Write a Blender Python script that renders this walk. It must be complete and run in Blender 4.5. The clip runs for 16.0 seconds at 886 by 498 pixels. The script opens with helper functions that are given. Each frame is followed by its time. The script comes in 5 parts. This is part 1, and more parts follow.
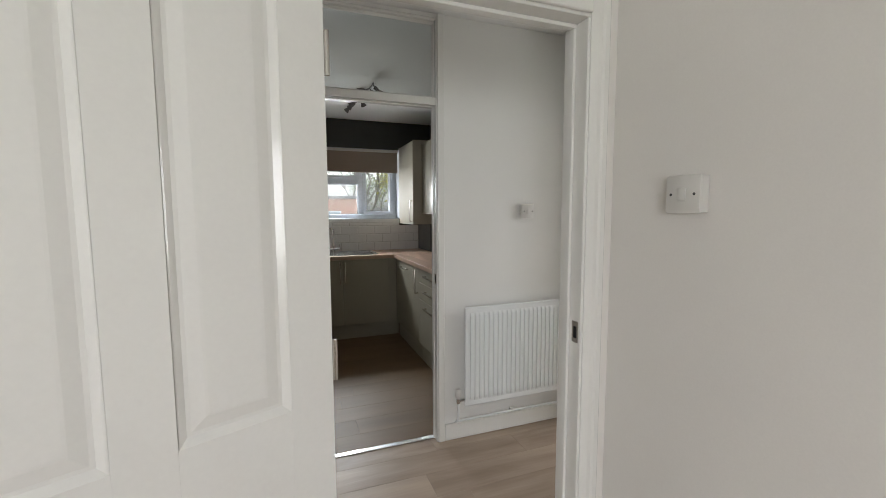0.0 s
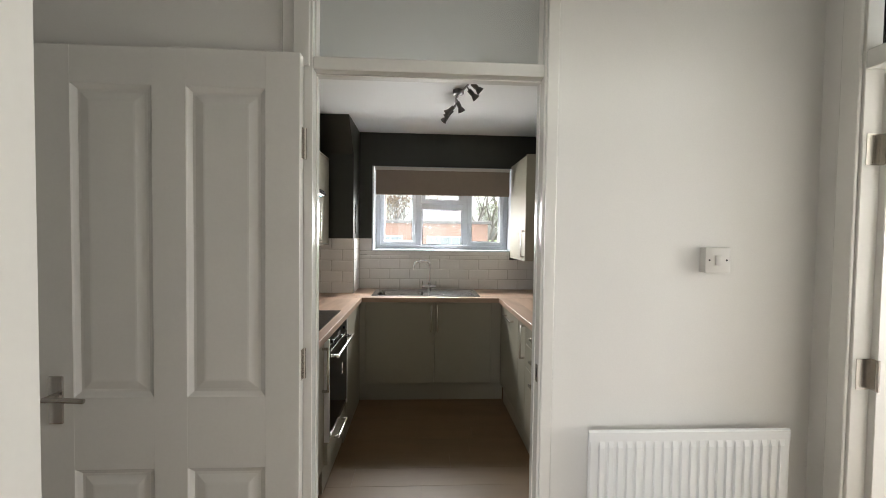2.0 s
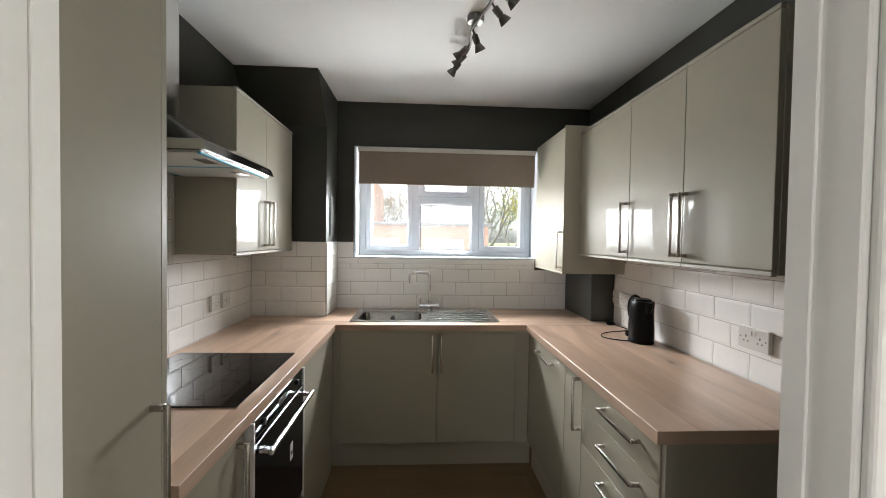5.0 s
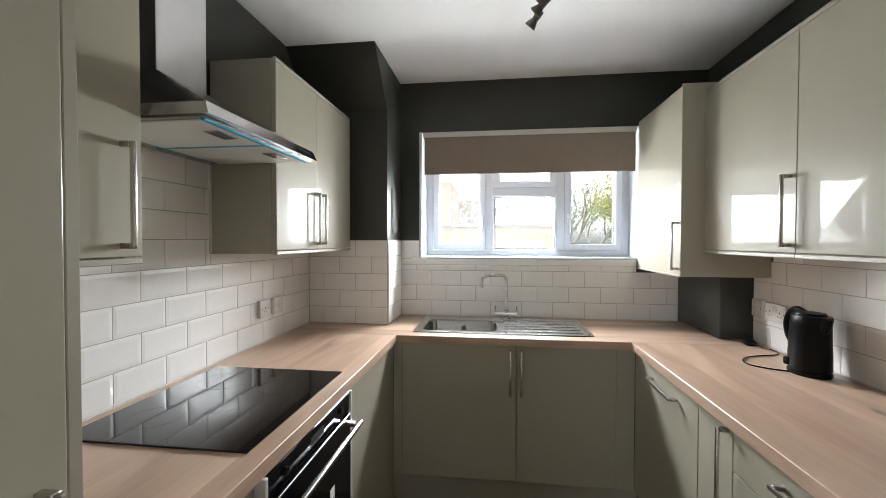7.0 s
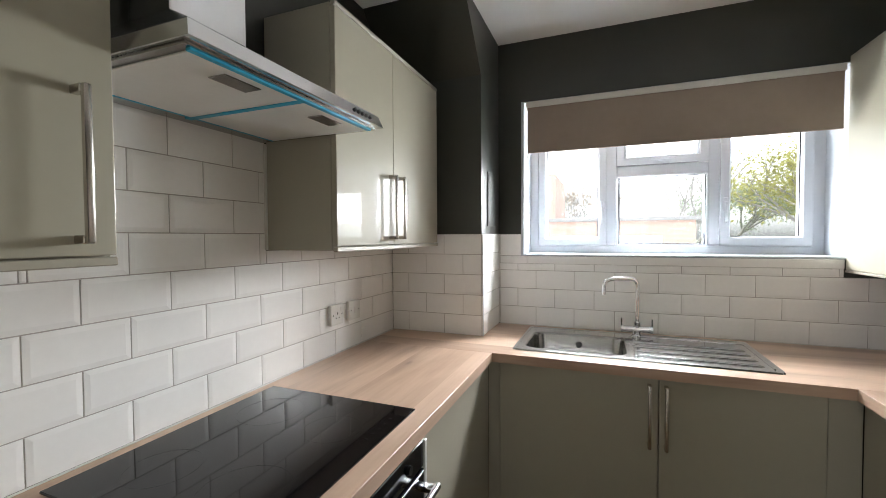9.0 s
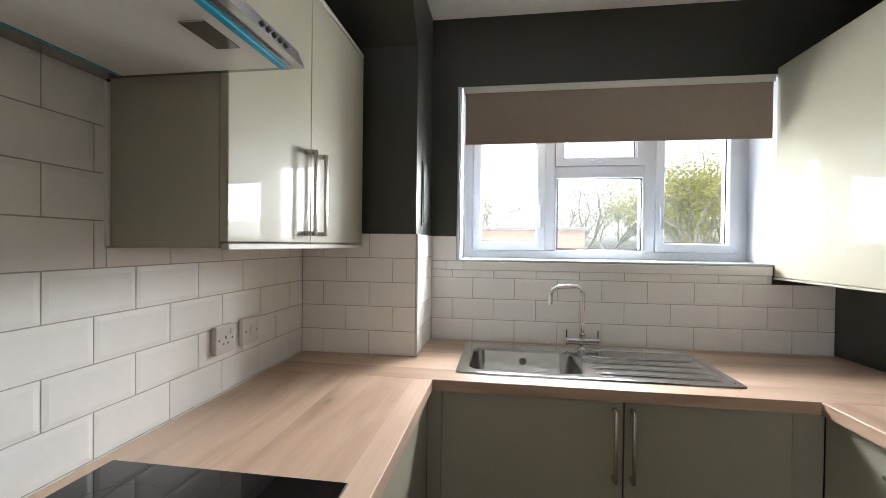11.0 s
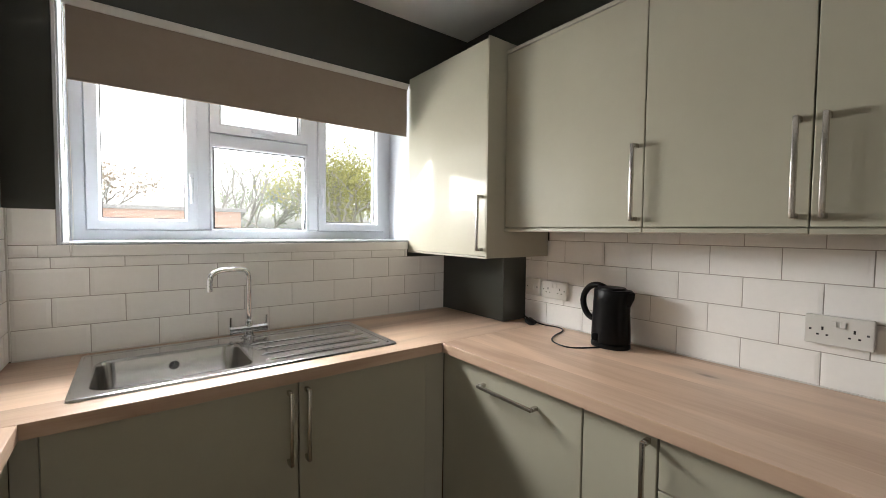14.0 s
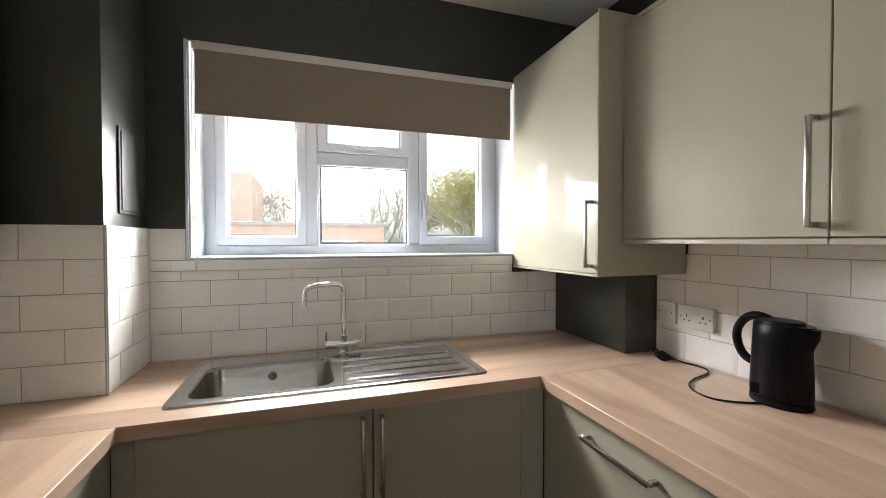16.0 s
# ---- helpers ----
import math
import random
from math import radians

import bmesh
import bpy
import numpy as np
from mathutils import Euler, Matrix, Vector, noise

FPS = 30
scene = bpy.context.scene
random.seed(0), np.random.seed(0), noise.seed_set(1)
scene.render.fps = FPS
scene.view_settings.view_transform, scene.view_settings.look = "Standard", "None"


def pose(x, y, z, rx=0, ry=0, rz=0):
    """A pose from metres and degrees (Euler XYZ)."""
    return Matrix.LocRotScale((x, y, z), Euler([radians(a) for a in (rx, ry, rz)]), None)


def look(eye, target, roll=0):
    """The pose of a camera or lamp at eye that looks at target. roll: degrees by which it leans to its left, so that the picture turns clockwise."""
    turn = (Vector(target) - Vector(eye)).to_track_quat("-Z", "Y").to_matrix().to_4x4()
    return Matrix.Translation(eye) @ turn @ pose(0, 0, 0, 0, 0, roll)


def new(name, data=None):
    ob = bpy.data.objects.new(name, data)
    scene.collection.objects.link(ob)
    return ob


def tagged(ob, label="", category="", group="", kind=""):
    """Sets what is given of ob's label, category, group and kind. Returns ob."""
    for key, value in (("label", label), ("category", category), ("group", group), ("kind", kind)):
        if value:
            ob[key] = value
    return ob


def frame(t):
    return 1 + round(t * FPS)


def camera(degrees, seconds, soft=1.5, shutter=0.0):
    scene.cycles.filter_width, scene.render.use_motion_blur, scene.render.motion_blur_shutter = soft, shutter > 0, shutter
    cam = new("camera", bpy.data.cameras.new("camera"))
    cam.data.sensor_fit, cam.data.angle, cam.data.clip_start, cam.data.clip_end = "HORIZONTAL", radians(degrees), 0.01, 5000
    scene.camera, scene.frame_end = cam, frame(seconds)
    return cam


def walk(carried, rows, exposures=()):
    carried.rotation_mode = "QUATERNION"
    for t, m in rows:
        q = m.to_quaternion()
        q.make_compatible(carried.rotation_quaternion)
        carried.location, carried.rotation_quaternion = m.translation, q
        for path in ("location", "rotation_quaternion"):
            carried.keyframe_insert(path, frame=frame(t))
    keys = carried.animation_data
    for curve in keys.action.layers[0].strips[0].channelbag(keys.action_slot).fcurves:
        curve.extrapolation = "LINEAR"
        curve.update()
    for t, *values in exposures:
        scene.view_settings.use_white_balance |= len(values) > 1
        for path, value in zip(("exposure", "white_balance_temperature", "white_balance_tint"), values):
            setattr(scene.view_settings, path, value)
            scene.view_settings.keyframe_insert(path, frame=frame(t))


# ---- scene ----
cam = camera(94.1, 16.0, soft=0.6)
PATH = [
    (0, (-0.055, -0.196, 1.419), (0.64, 1.67, 1.237), -0.2),
    (0.5, (0.14, 0.042, 1.451), (0.607, 1.98, 1.287), 0.3),
    (1, (0.293, 0.266, 1.457), (0.547, 2.246, 1.323), 0.9),
    (1.5, (0.353, 0.469, 1.466), (0.478, 2.462, 1.362), 1.0),
    (2, (0.35, 0.709, 1.488), (0.455, 2.705, 1.423), 0.8),
    (2.5, (0.34, 0.895, 1.488), (0.464, 2.89, 1.417), 0.8),
    (3, (0.356, 1.129, 1.486), (0.477, 3.124, 1.414), 0.7),
    (3.5, (0.354, 1.316, 1.511), (0.491, 3.311, 1.436), 1.0),
    (6, (0.349, 1.917, 1.47), (0.392, 3.916, 1.431), 0.6),
    (6.5, (0.376, 1.999, 1.467), (0.285, 3.996, 1.424), 0.4),
    (7, (0.365, 2.165, 1.447), (0.112, 4.149, 1.407), 0.1),
    (7.5, (0.34, 2.347, 1.45), (-0.133, 4.289, 1.393), -0.4),
    (8, (0.358, 2.479, 1.44), (-0.379, 4.337, 1.381), -0.4),
    (10.5, (0.09, 2.811, 1.429), (-0.531, 4.711, 1.387), 0.6),
    (11, (0.068, 2.924, 1.407), (-0.216, 4.904, 1.385), 0.7),
    (11.5, (0.078, 3.043, 1.406), (0.177, 5.041, 1.376), 0.6),
    (12, (0.067, 3.103, 1.423), (0.538, 5.046, 1.38), 0.8),
    (12.5, (0.06, 3.091, 1.427), (0.831, 4.936, 1.37), 0.8),
    (13, (0.05, 3.063, 1.416), (1.043, 4.798, 1.35), 0.8),
    (13.5, (0.05, 3.034, 1.402), (1.181, 4.682, 1.323), 0.7),
    (14, (0.05, 3.021, 1.388), (1.254, 4.616, 1.301), 0.6),
    (14.5, (0.057, 3.011, 1.391), (1.26, 4.606, 1.297), 0.3),
    (15, (0.063, 3.026, 1.4), (1.194, 4.673, 1.307), -0.0),
    (15.5, (0.113, 3.073, 1.401), (1.071, 4.827, 1.329), -0.3),
    (16, (0.285, 3.114, 1.399), (0.919, 5.01, 1.361), -0.1),
]
# exposure and white balance follow the light: bright hall first, opened up in the kitchen
EXPOSURES = [(0.0, 1.9, 6250, 10), (1.0, 2.03, 6400, 10), (1.5, 2.25, 6450, 10), (2.0, 2.5, 6500, 10), (2.5, 2.5, 6500, 10), (3.0, 2.45, 6500, 10), (3.5, 2.42, 6550, 10), (5.0, 2.8, 6350, 10),
             (6.0, 2.95, 6250, 10), (8.0, 3.0, 6200, 10), (11.0, 2.9, 6250, 10), (13.0, 2.8, 6500, 10), (16.0, 2.7, 6600, 10)]
walk(cam, [(t, look(eye, target, roll)) for t, eye, target, roll in PATH], EXPOSURES)

# ---- world, sun, lamps ----
world = bpy.data.worlds.new("world")
scene.world = world
world.use_nodes = True
wn = world.node_tree.nodes
wl = world.node_tree.links
sky = wn.new("ShaderNodeTexSky")
sky.sky_type = "NISHITA"
sky.sun_disc = False
sky.sun_elevation, sky.sun_rotation = radians(60), radians(268)
sky.dust_density, sky.air_density = 4.0, 1.5
pale = wn.new("ShaderNodeHueSaturation")
pale.inputs["Saturation"].default_value = 0.14
wl.new(sky.outputs[0], pale.inputs["Color"])
wl.new(pale.outputs[0], wn["Background"].inputs["Color"])
wn["Background"].inputs["Strength"].default_value = 0.15

sun = new("sun", bpy.data.lights.new("sun", "SUN"))
sun.data.energy, sun.data.angle, sun.data.color = 1.2, radians(10), (1.0, 0.97, 0.93)
sun.matrix_world = look((-50.0, -1.7, 86.6), (0, 0, 0))


def window_light(name, eye, target, wide, high, watts, colour, spread=180.0):
    """An added lamp standing in for daylight, set in or just outside a window."""
    lamp = new(name, bpy.data.lights.new(name, "AREA"))
    lamp.data.shape, lamp.data.size, lamp.data.size_y, lamp.data.spread = "RECTANGLE", wide, high, radians(spread)
    lamp.data.energy, lamp.data.color = watts, colour
    lamp.matrix_world = look(eye, target)
    return lamp


# lamps at unseen windows, added to light the hall and the bedroom
window_light("unseen_bedroom_window_light", (-1.2, -2.58, 1.5), (-0.6, 0.5, 1.2), 1.5, 1.1, 12.2, (0.92, 0.905, 0.906))
window_light("unseen_far_room_window_light", (3.75, 1.5, 1.5), (1.7, 1.5, 1.2), 1.2, 1.1, 9.8, (0.92, 0.905, 0.906))
# lamps added outside the kitchen window: sky light down, yard bounce up to ceiling
window_light("kitchen_sky_light", (0.40, 5.465, 1.71), (0.46, 4.465, 0.60), 0.95, 0.44, 14.5, (0.965, 0.965, 0.955), 140)
window_light("kitchen_bounce_lamp", (0.42, 5.465, 1.56), (0.42, 4.465, 2.80), 0.95, 0.38, 5.0, (0.975, 0.965, 0.945), 140)


# ---- materials ----
def material(name, colour, rough=0.5, metal=0.0, vary=0.06, scale=9.0, grain=160.0, bump=0.03, coat=0.0, dirt=0.0, specular=0.5):
    """A surface with colour that drifts at two scales, a fine relief and, where asked, dull patches."""
    m = bpy.data.materials.new(name)
    m.use_nodes = True
    n, l = m.node_tree.nodes, m.node_tree.links
    b = n["Principled BSDF"]
    b.inputs["Roughness"].default_value, b.inputs["Metallic"].default_value = rough, metal
    b.inputs["Coat Weight"].default_value, b.inputs["Coat Roughness"].default_value = coat, 0.015
    b.inputs["Specular IOR Level"].default_value = specular
    geo = n.new("ShaderNodeNewGeometry")
    big, fine = n.new("ShaderNodeTexNoise"), n.new("ShaderNodeTexNoise")
    big.inputs["Scale"].default_value, big.inputs["Detail"].default_value = scale, 5
    fine.inputs["Scale"].default_value, fine.inputs["Detail"].default_value = grain, 3
    l.new(geo.outputs["Position"], big.inputs["Vector"])
    l.new(geo.outputs["Position"], fine.inputs["Vector"])
    add = n.new("ShaderNodeMath")
    add.operation = "ADD"
    l.new(big.outputs["Fac"], add.inputs[0])
    l.new(fine.outputs["Fac"], add.inputs[1])
    spread = n.new("ShaderNodeMapRange")
    spread.inputs["From Min"].default_value, spread.inputs["From Max"].default_value = 0.6, 1.4
    spread.inputs["To Min"].default_value, spread.inputs["To Max"].default_value = 1 - vary, 1 + vary
    l.new(add.outputs[0], spread.inputs["Value"])
    tint = n.new("ShaderNodeVectorMath")
    tint.operation = "SCALE"
    tint.inputs[0].default_value = colour
    l.new(spread.outputs[0], tint.inputs["Scale"])
    l.new(tint.outputs[0], b.inputs["Base Color"])
    if bump:
        relief = n.new("ShaderNodeBump")
        relief.inputs["Strength"].default_value, relief.inputs["Distance"].default_value = bump, 0.002
        l.new(add.outputs[0], relief.inputs["Height"])
        l.new(relief.outputs[0], b.inputs["Normal"])
    if dirt:
        worn = n.new("ShaderNodeMapRange")
        worn.inputs["From Min"].default_value, worn.inputs["From Max"].default_value = 0.35, 0.7
        worn.inputs["To Min"].default_value, worn.inputs["To Max"].default_value = rough, rough + dirt
        l.new(big.outputs["Fac"], worn.inputs["Value"])
        l.new(worn.outputs[0], b.inputs["Roughness"])
    return m


def wood(name, dark, light, along, board=0.0, rough=0.45, knots=True, per_piece=False):
    """Wood with grain stretched along one axis (0 x, 1 y, 2 z), broad tone drift and a few knots."""
    m = bpy.data.materials.new(name)
    m.use_nodes = True
    n, l = m.node_tree.nodes, m.node_tree.links
    b = n["Principled BSDF"]
    b.inputs["Roughness"].default_value = rough
    geo = n.new("ShaderNodeNewGeometry")
    start = geo.outputs["Position"]
    if per_piece:
        info = n.new("ShaderNodeObjectInfo")
        shift = n.new("ShaderNodeVectorMath")
        shift.operation = "SCALE"
        shift.inputs[0].default_value = (7.0, 11.0, 3.0)
        l.new(info.outputs["Random"], shift.inputs["Scale"])
        both = n.new("ShaderNodeVectorMath")
        l.new(geo.outputs["Position"], both.inputs[0])
        l.new(shift.outputs[0], both.inputs[1])
        start = both.outputs[0]
    tone = None
    if board:
        # printed boards side by side: each takes its own stretch of grain and its own tone
        apart, lane, step, pick = n.new("ShaderNodeSeparateXYZ"), n.new("ShaderNodeMath"), n.new("ShaderNodeMath"), n.new("ShaderNodeTexWhiteNoise")
        lane.operation, lane.inputs[1].default_value, step.operation, pick.noise_dimensions = "DIVIDE", board, "FLOOR", "1D"
        l.new(geo.outputs["Position"], apart.inputs[0])
        l.new(apart.outputs[1 - along], lane.inputs[0])
        l.new(lane.outputs[0], step.inputs[0])
        l.new(step.outputs[0], pick.inputs["W"])
        slide, moved = n.new("ShaderNodeVectorMath"), n.new("ShaderNodeVectorMath")
        slide.operation = "SCALE"
        slide.inputs[0].default_value = (9.0, 13.0, 5.0)
        l.new(pick.outputs["Value"], slide.inputs["Scale"])
        l.new(geo.outputs["Position"], moved.inputs[0])
        l.new(slide.outputs[0], moved.inputs[1])
        start = moved.outputs[0]
        tone = n.new("ShaderNodeMapRange")
        tone.inputs["To Min"].default_value, tone.inputs["To Max"].default_value = 0.90, 1.06
        l.new(pick.outputs["Value"], tone.inputs["Value"])
    fine_map, broad_map = n.new("ShaderNodeMapping"), n.new("ShaderNodeMapping")
    fine_map.inputs["Scale"].default_value = [3.5 if a == along else 70.0 for a in range(3)]
    broad_map.inputs["Scale"].default_value = [1.1 if a == along else 6.0 for a in range(3)]
    fine, broad = n.new("ShaderNodeTexNoise"), n.new("ShaderNodeTexNoise")
    for mapped, tex in ((fine_map, fine), (broad_map, broad)):
        l.new(start, mapped.inputs["Vector"])
        l.new(mapped.outputs[0], tex.inputs["Vector"])
        tex.inputs["Scale"].default_value, tex.inputs["Detail"].default_value, tex.inputs["Distortion"].default_value = 1.0, 6, 0.7
    mix = n.new("ShaderNodeMath")
    mix.operation = "MULTIPLY_ADD"
    mix.inputs[1].default_value = 0.20
    l.new(fine.outputs["Fac"], mix.inputs[0])
    l.new(broad.outputs["Fac"], mix.inputs[2])
    ramp = n.new("ShaderNodeValToRGB")
    ramp.color_ramp.elements[0].position, ramp.color_ramp.elements[0].color = 0.38, (*dark, 1)
    ramp.color_ramp.elements[1].position, ramp.color_ramp.elements[1].color = 0.84, (*light, 1)
    l.new(mix.outputs[0], ramp.inputs["Fac"])
    colour = ramp.outputs["Color"]
    if knots:
        spot_map = n.new("ShaderNodeMapping")
        spot_map.inputs["Scale"].default_value = [1.15 if a == along else (0.0 if a == 2 else 3.1) for a in range(3)]
        cell = n.new("ShaderNodeTexVoronoi")
        cell.inputs["Scale"].default_value = 1.0
        l.new(start, spot_map.inputs["Vector"])
        l.new(spot_map.outputs[0], cell.inputs["Vector"])
        near = n.new("ShaderNodeMapRange")
        near.inputs["From Min"].default_value, near.inputs["From Max"].default_value = 0.018, 0.05
        near.inputs["To Min"].default_value, near.inputs["To Max"].default_value = 0.42, 1.0
        l.new(cell.outputs["Distance"], near.inputs["Value"])
        halo = n.new("ShaderNodeMapRange")
        halo.inputs["From Min"].default_value, halo.inputs["From Max"].default_value = 0.03, 0.22
        halo.inputs["To Min"].default_value, halo.inputs["To Max"].default_value = 0.80, 1.0
        l.new(cell.outputs["Distance"], halo.inputs["Value"])
        dark_spot = n.new("ShaderNodeMath")
        dark_spot.operation = "MULTIPLY"
        l.new(near.outputs[0], dark_spot.inputs[0])
        l.new(halo.outputs[0], dark_spot.inputs[1])
        knot = n.new("ShaderNodeVectorMath")
        knot.operation = "SCALE"
        l.new(colour, knot.inputs[0])
        l.new(dark_spot.outputs[0], knot.inputs["Scale"])
        colour = knot.outputs[0]
    if tone:
        shade = n.new("ShaderNodeVectorMath")
        shade.operation = "SCALE"
        l.new(colour, shade.inputs[0])
        l.new(tone.outputs[0], shade.inputs["Scale"])
        colour = shade.outputs[0]
    l.new(colour, b.inputs["Base Color"])
    relief = n.new("ShaderNodeBump")
    relief.inputs["Strength"].default_value, relief.inputs["Distance"].default_value = 0.06, 0.001
    l.new(fine.outputs["Fac"], relief.inputs["Height"])
    l.new(relief.outputs[0], b.inputs["Normal"])
    return m


def pane_glass(name):
    """Thin clear glass with a faint added haze: mostly lets light straight through, with a weak sheen that grows at
    grazing angles.
    """
    m = bpy.data.materials.new(name)
    m.use_nodes = True
    n, l = m.node_tree.nodes, m.node_tree.links
    n.remove(n["Principled BSDF"])
    clear, gloss, mix, rim = n.new("ShaderNodeBsdfTransparent"), n.new("ShaderNodeBsdfGlossy"), n.new("ShaderNodeMixShader"), n.new("ShaderNodeFresnel")
    clear.inputs["Color"].default_value = (0.93, 0.95, 0.94, 1)
    gloss.inputs["Roughness"].default_value = 0.02
    rim.inputs["IOR"].default_value = 1.45
    l.new(rim.outputs[0], mix.inputs[0])
    # translucent share brightens the pane, imitating veiling glare over the view
    veil, film = n.new("ShaderNodeBsdfTranslucent"), n.new("ShaderNodeMixShader")
    veil.inputs["Color"].default_value = (0.9, 0.92, 0.94, 1)
    film.inputs[0].default_value = 0.0026
    l.new(clear.outputs[0], film.inputs[1])
    l.new(veil.outputs[0], film.inputs[2])
    l.new(film.outputs[0], mix.inputs[1])
    l.new(gloss.outputs[0], mix.inputs[2])
    l.new(mix.outputs[0], n["Material Output"].inputs["Surface"])
    return m


def brick_paint(name, one, two, mortar):
    """Far brickwork, too far off for single bricks."""
    m = bpy.data.materials.new(name)
    m.use_nodes = True
    n, l = m.node_tree.nodes, m.node_tree.links
    tex = n.new("ShaderNodeTexBrick")
    tex.inputs["Color1"].default_value, tex.inputs["Color2"].default_value, tex.inputs["Mortar"].default_value = (*one, 1), (*two, 1), (*mortar, 1)
    tex.inputs["Scale"].default_value = 4.4
    geo, turn = n.new("ShaderNodeNewGeometry"), n.new("ShaderNodeMapping")
    turn.inputs["Rotation"].default_value = (radians(90), 0, 0)
    l.new(geo.outputs["Position"], turn.inputs["Vector"])
    l.new(turn.outputs[0], tex.inputs["Vector"])
    l.new(tex.outputs["Color"], n["Principled BSDF"].inputs["Base Color"])
    n["Principled BSDF"].inputs["Roughness"].default_value = 0.9
    return m


def leaf_surface(name, colour):
    """Thin leaves that pass about half of the light on."""
    m = material(name, colour, 0.6, vary=0.3, scale=2, grain=9, bump=0.0, specular=0.2)
    n, l = m.node_tree.nodes, m.node_tree.links
    thin, mix = n.new("ShaderNodeBsdfTranslucent"), n.new("ShaderNodeMixShader")
    l.new(n["Principled BSDF"].inputs["Base Color"].links[0].from_socket, thin.inputs["Color"])
    mix.inputs[0].default_value = 0.5
    l.new(n["Principled BSDF"].outputs[0], mix.inputs[1])
    l.new(thin.outputs[0], mix.inputs[2])
    l.new(mix.outputs[0], n["Material Output"].inputs["Surface"])
    return m


WHITE_WALL = material("white_wall_paint", (0.80, 0.793, 0.765), 0.6, vary=0.025, scale=3, grain=220, bump=0.05)
CREAM_WALL = material("cream_wall_paint", (0.78, 0.755, 0.715), 0.6, vary=0.025, scale=3, grain=220, bump=0.05)
DARK_WALL = material("dark_olive_paint", (0.032, 0.033, 0.0265), 0.30, vary=0.10, scale=5, grain=200, bump=0.06)
CEILING = material("ceiling_paint", (0.80, 0.80, 0.78), 0.75, vary=0.02, scale=3, grain=180, bump=0.06)
GLOSS_WHITE = material("white_gloss_paint", (0.80, 0.793, 0.757), 0.22, vary=0.02, scale=6, grain=90, bump=0.03, coat=0.3)
UNIT_GLOSS = material("greige_gloss_door", (0.36, 0.338, 0.266), 0.5, vary=0.015, scale=2, grain=30, bump=0.003, coat=0.24, specular=0.15)
UNIT_MATT = material("greige_matt_board", (0.345, 0.322, 0.255), 0.42, vary=0.02, scale=4, grain=140, bump=0.01)
OAK_Y = wood("oak_worktop_lengthwise", (0.40, 0.262, 0.18), (0.71, 0.52, 0.39), 1, board=0.235, rough=0.38)
OAK_X = wood("oak_worktop_crosswise", (0.40, 0.262, 0.18), (0.71, 0.52, 0.39), 0, board=0.235, rough=0.38)
FLOOR_WOOD = wood("brown_oak_floor", (0.165, 0.102, 0.048), (0.21, 0.135, 0.066), 0, rough=0.50, knots=False, per_piece=True)
HALL_WOOD = wood("pale_oak_floor", (0.25, 0.185, 0.135), (0.46, 0.36, 0.275), 0, rough=0.42, knots=False, per_piece=True)
TILE = material("white_glazed_tile", (0.84, 0.825, 0.80), 0.30, vary=0.02, scale=14, grain=60, bump=0.01, coat=0.25)
GROUT = material("grey_grout", (0.44, 0.41, 0.38), 0.85, vary=0.08, scale=30, grain=300, bump=0.1)
# steel toned darker than the sink deck; the bowl's shade is in this colour
STEEL_SHADED = material("shaded_steel", (0.36, 0.355, 0.345), 0.20, 1.0, vary=0.06, scale=9, grain=420, bump=0.02)
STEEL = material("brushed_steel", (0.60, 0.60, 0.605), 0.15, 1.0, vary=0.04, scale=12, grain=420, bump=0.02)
SATIN = material("satin_nickel", (0.55, 0.52, 0.48), 0.26, 1.0, vary=0.04, scale=20, grain=300, bump=0.01)
DARK_NICKEL = material("dull_dark_nickel", (0.17, 0.16, 0.15), 0.38, 1.0, vary=0.06, scale=20, grain=300, bump=0.01)
BRIGHT_TRIM = material("bright_steel_trim", (0.82, 0.82, 0.81), 0.38, 0.55, vary=0.03, scale=12, grain=300, bump=0.01)
CHROME = material("chrome", (0.78, 0.78, 0.79), 0.06, 1.0, vary=0.01, scale=10, grain=50, bump=0.0)
# white plastic set to bluish grey; the frame's shade is in the colour
UPVC = material("greyed_white_upvc", (0.54, 0.57, 0.61), 0.25, vary=0.01, scale=6, grain=80, bump=0.005)
BLIND = material("taupe_blind_cloth", (0.30, 0.245, 0.205), 0.9, vary=0.05, scale=30, grain=600, bump=0.15)
BLACK_GLASS = material("black_ceramic_glass", (0.004, 0.004, 0.005), 0.05, vary=0.1, scale=8, grain=60, bump=0.0, specular=0.4)
BLACK_PLASTIC = material("black_plastic", (0.004, 0.004, 0.0045), 0.33, vary=0.1, scale=20, grain=120, bump=0.02, specular=0.14)
DARK_GREY = material("dark_grey_enamel", (0.05, 0.05, 0.05), 0.4, vary=0.1)
HOB_MARK = material("faint_hob_print", (0.014, 0.014, 0.015), 0.2, vary=0.1)
FAR_PANE = material("pale_far_glass", (0.30, 0.33, 0.35), 0.15, vary=0.15, scale=1.5, grain=8, bump=0.0)
PLASTIC = material("white_plastic", (0.66, 0.645, 0.61), 0.3, vary=0.01, scale=20, grain=90, bump=0.005)
FILM = material("pale_filter_film", (0.66, 0.66, 0.64), 0.35, vary=0.03, scale=12, grain=70, bump=0.03)
BLUE_TAPE = material("blue_tape", (0.01, 0.33, 0.52), 0.4, vary=0.05)
RAD_WHITE = material("radiator_enamel", (0.80, 0.82, 0.82), 0.28, vary=0.01, scale=6, grain=80, bump=0.01)
SLOT = material("socket_slot", (0.01, 0.01, 0.01), 0.6)
GLASS = pane_glass("window_glass")
BRICK = brick_paint("far_brick", (0.33, 0.18, 0.135), (0.37, 0.215, 0.165), (0.36, 0.31, 0.28))
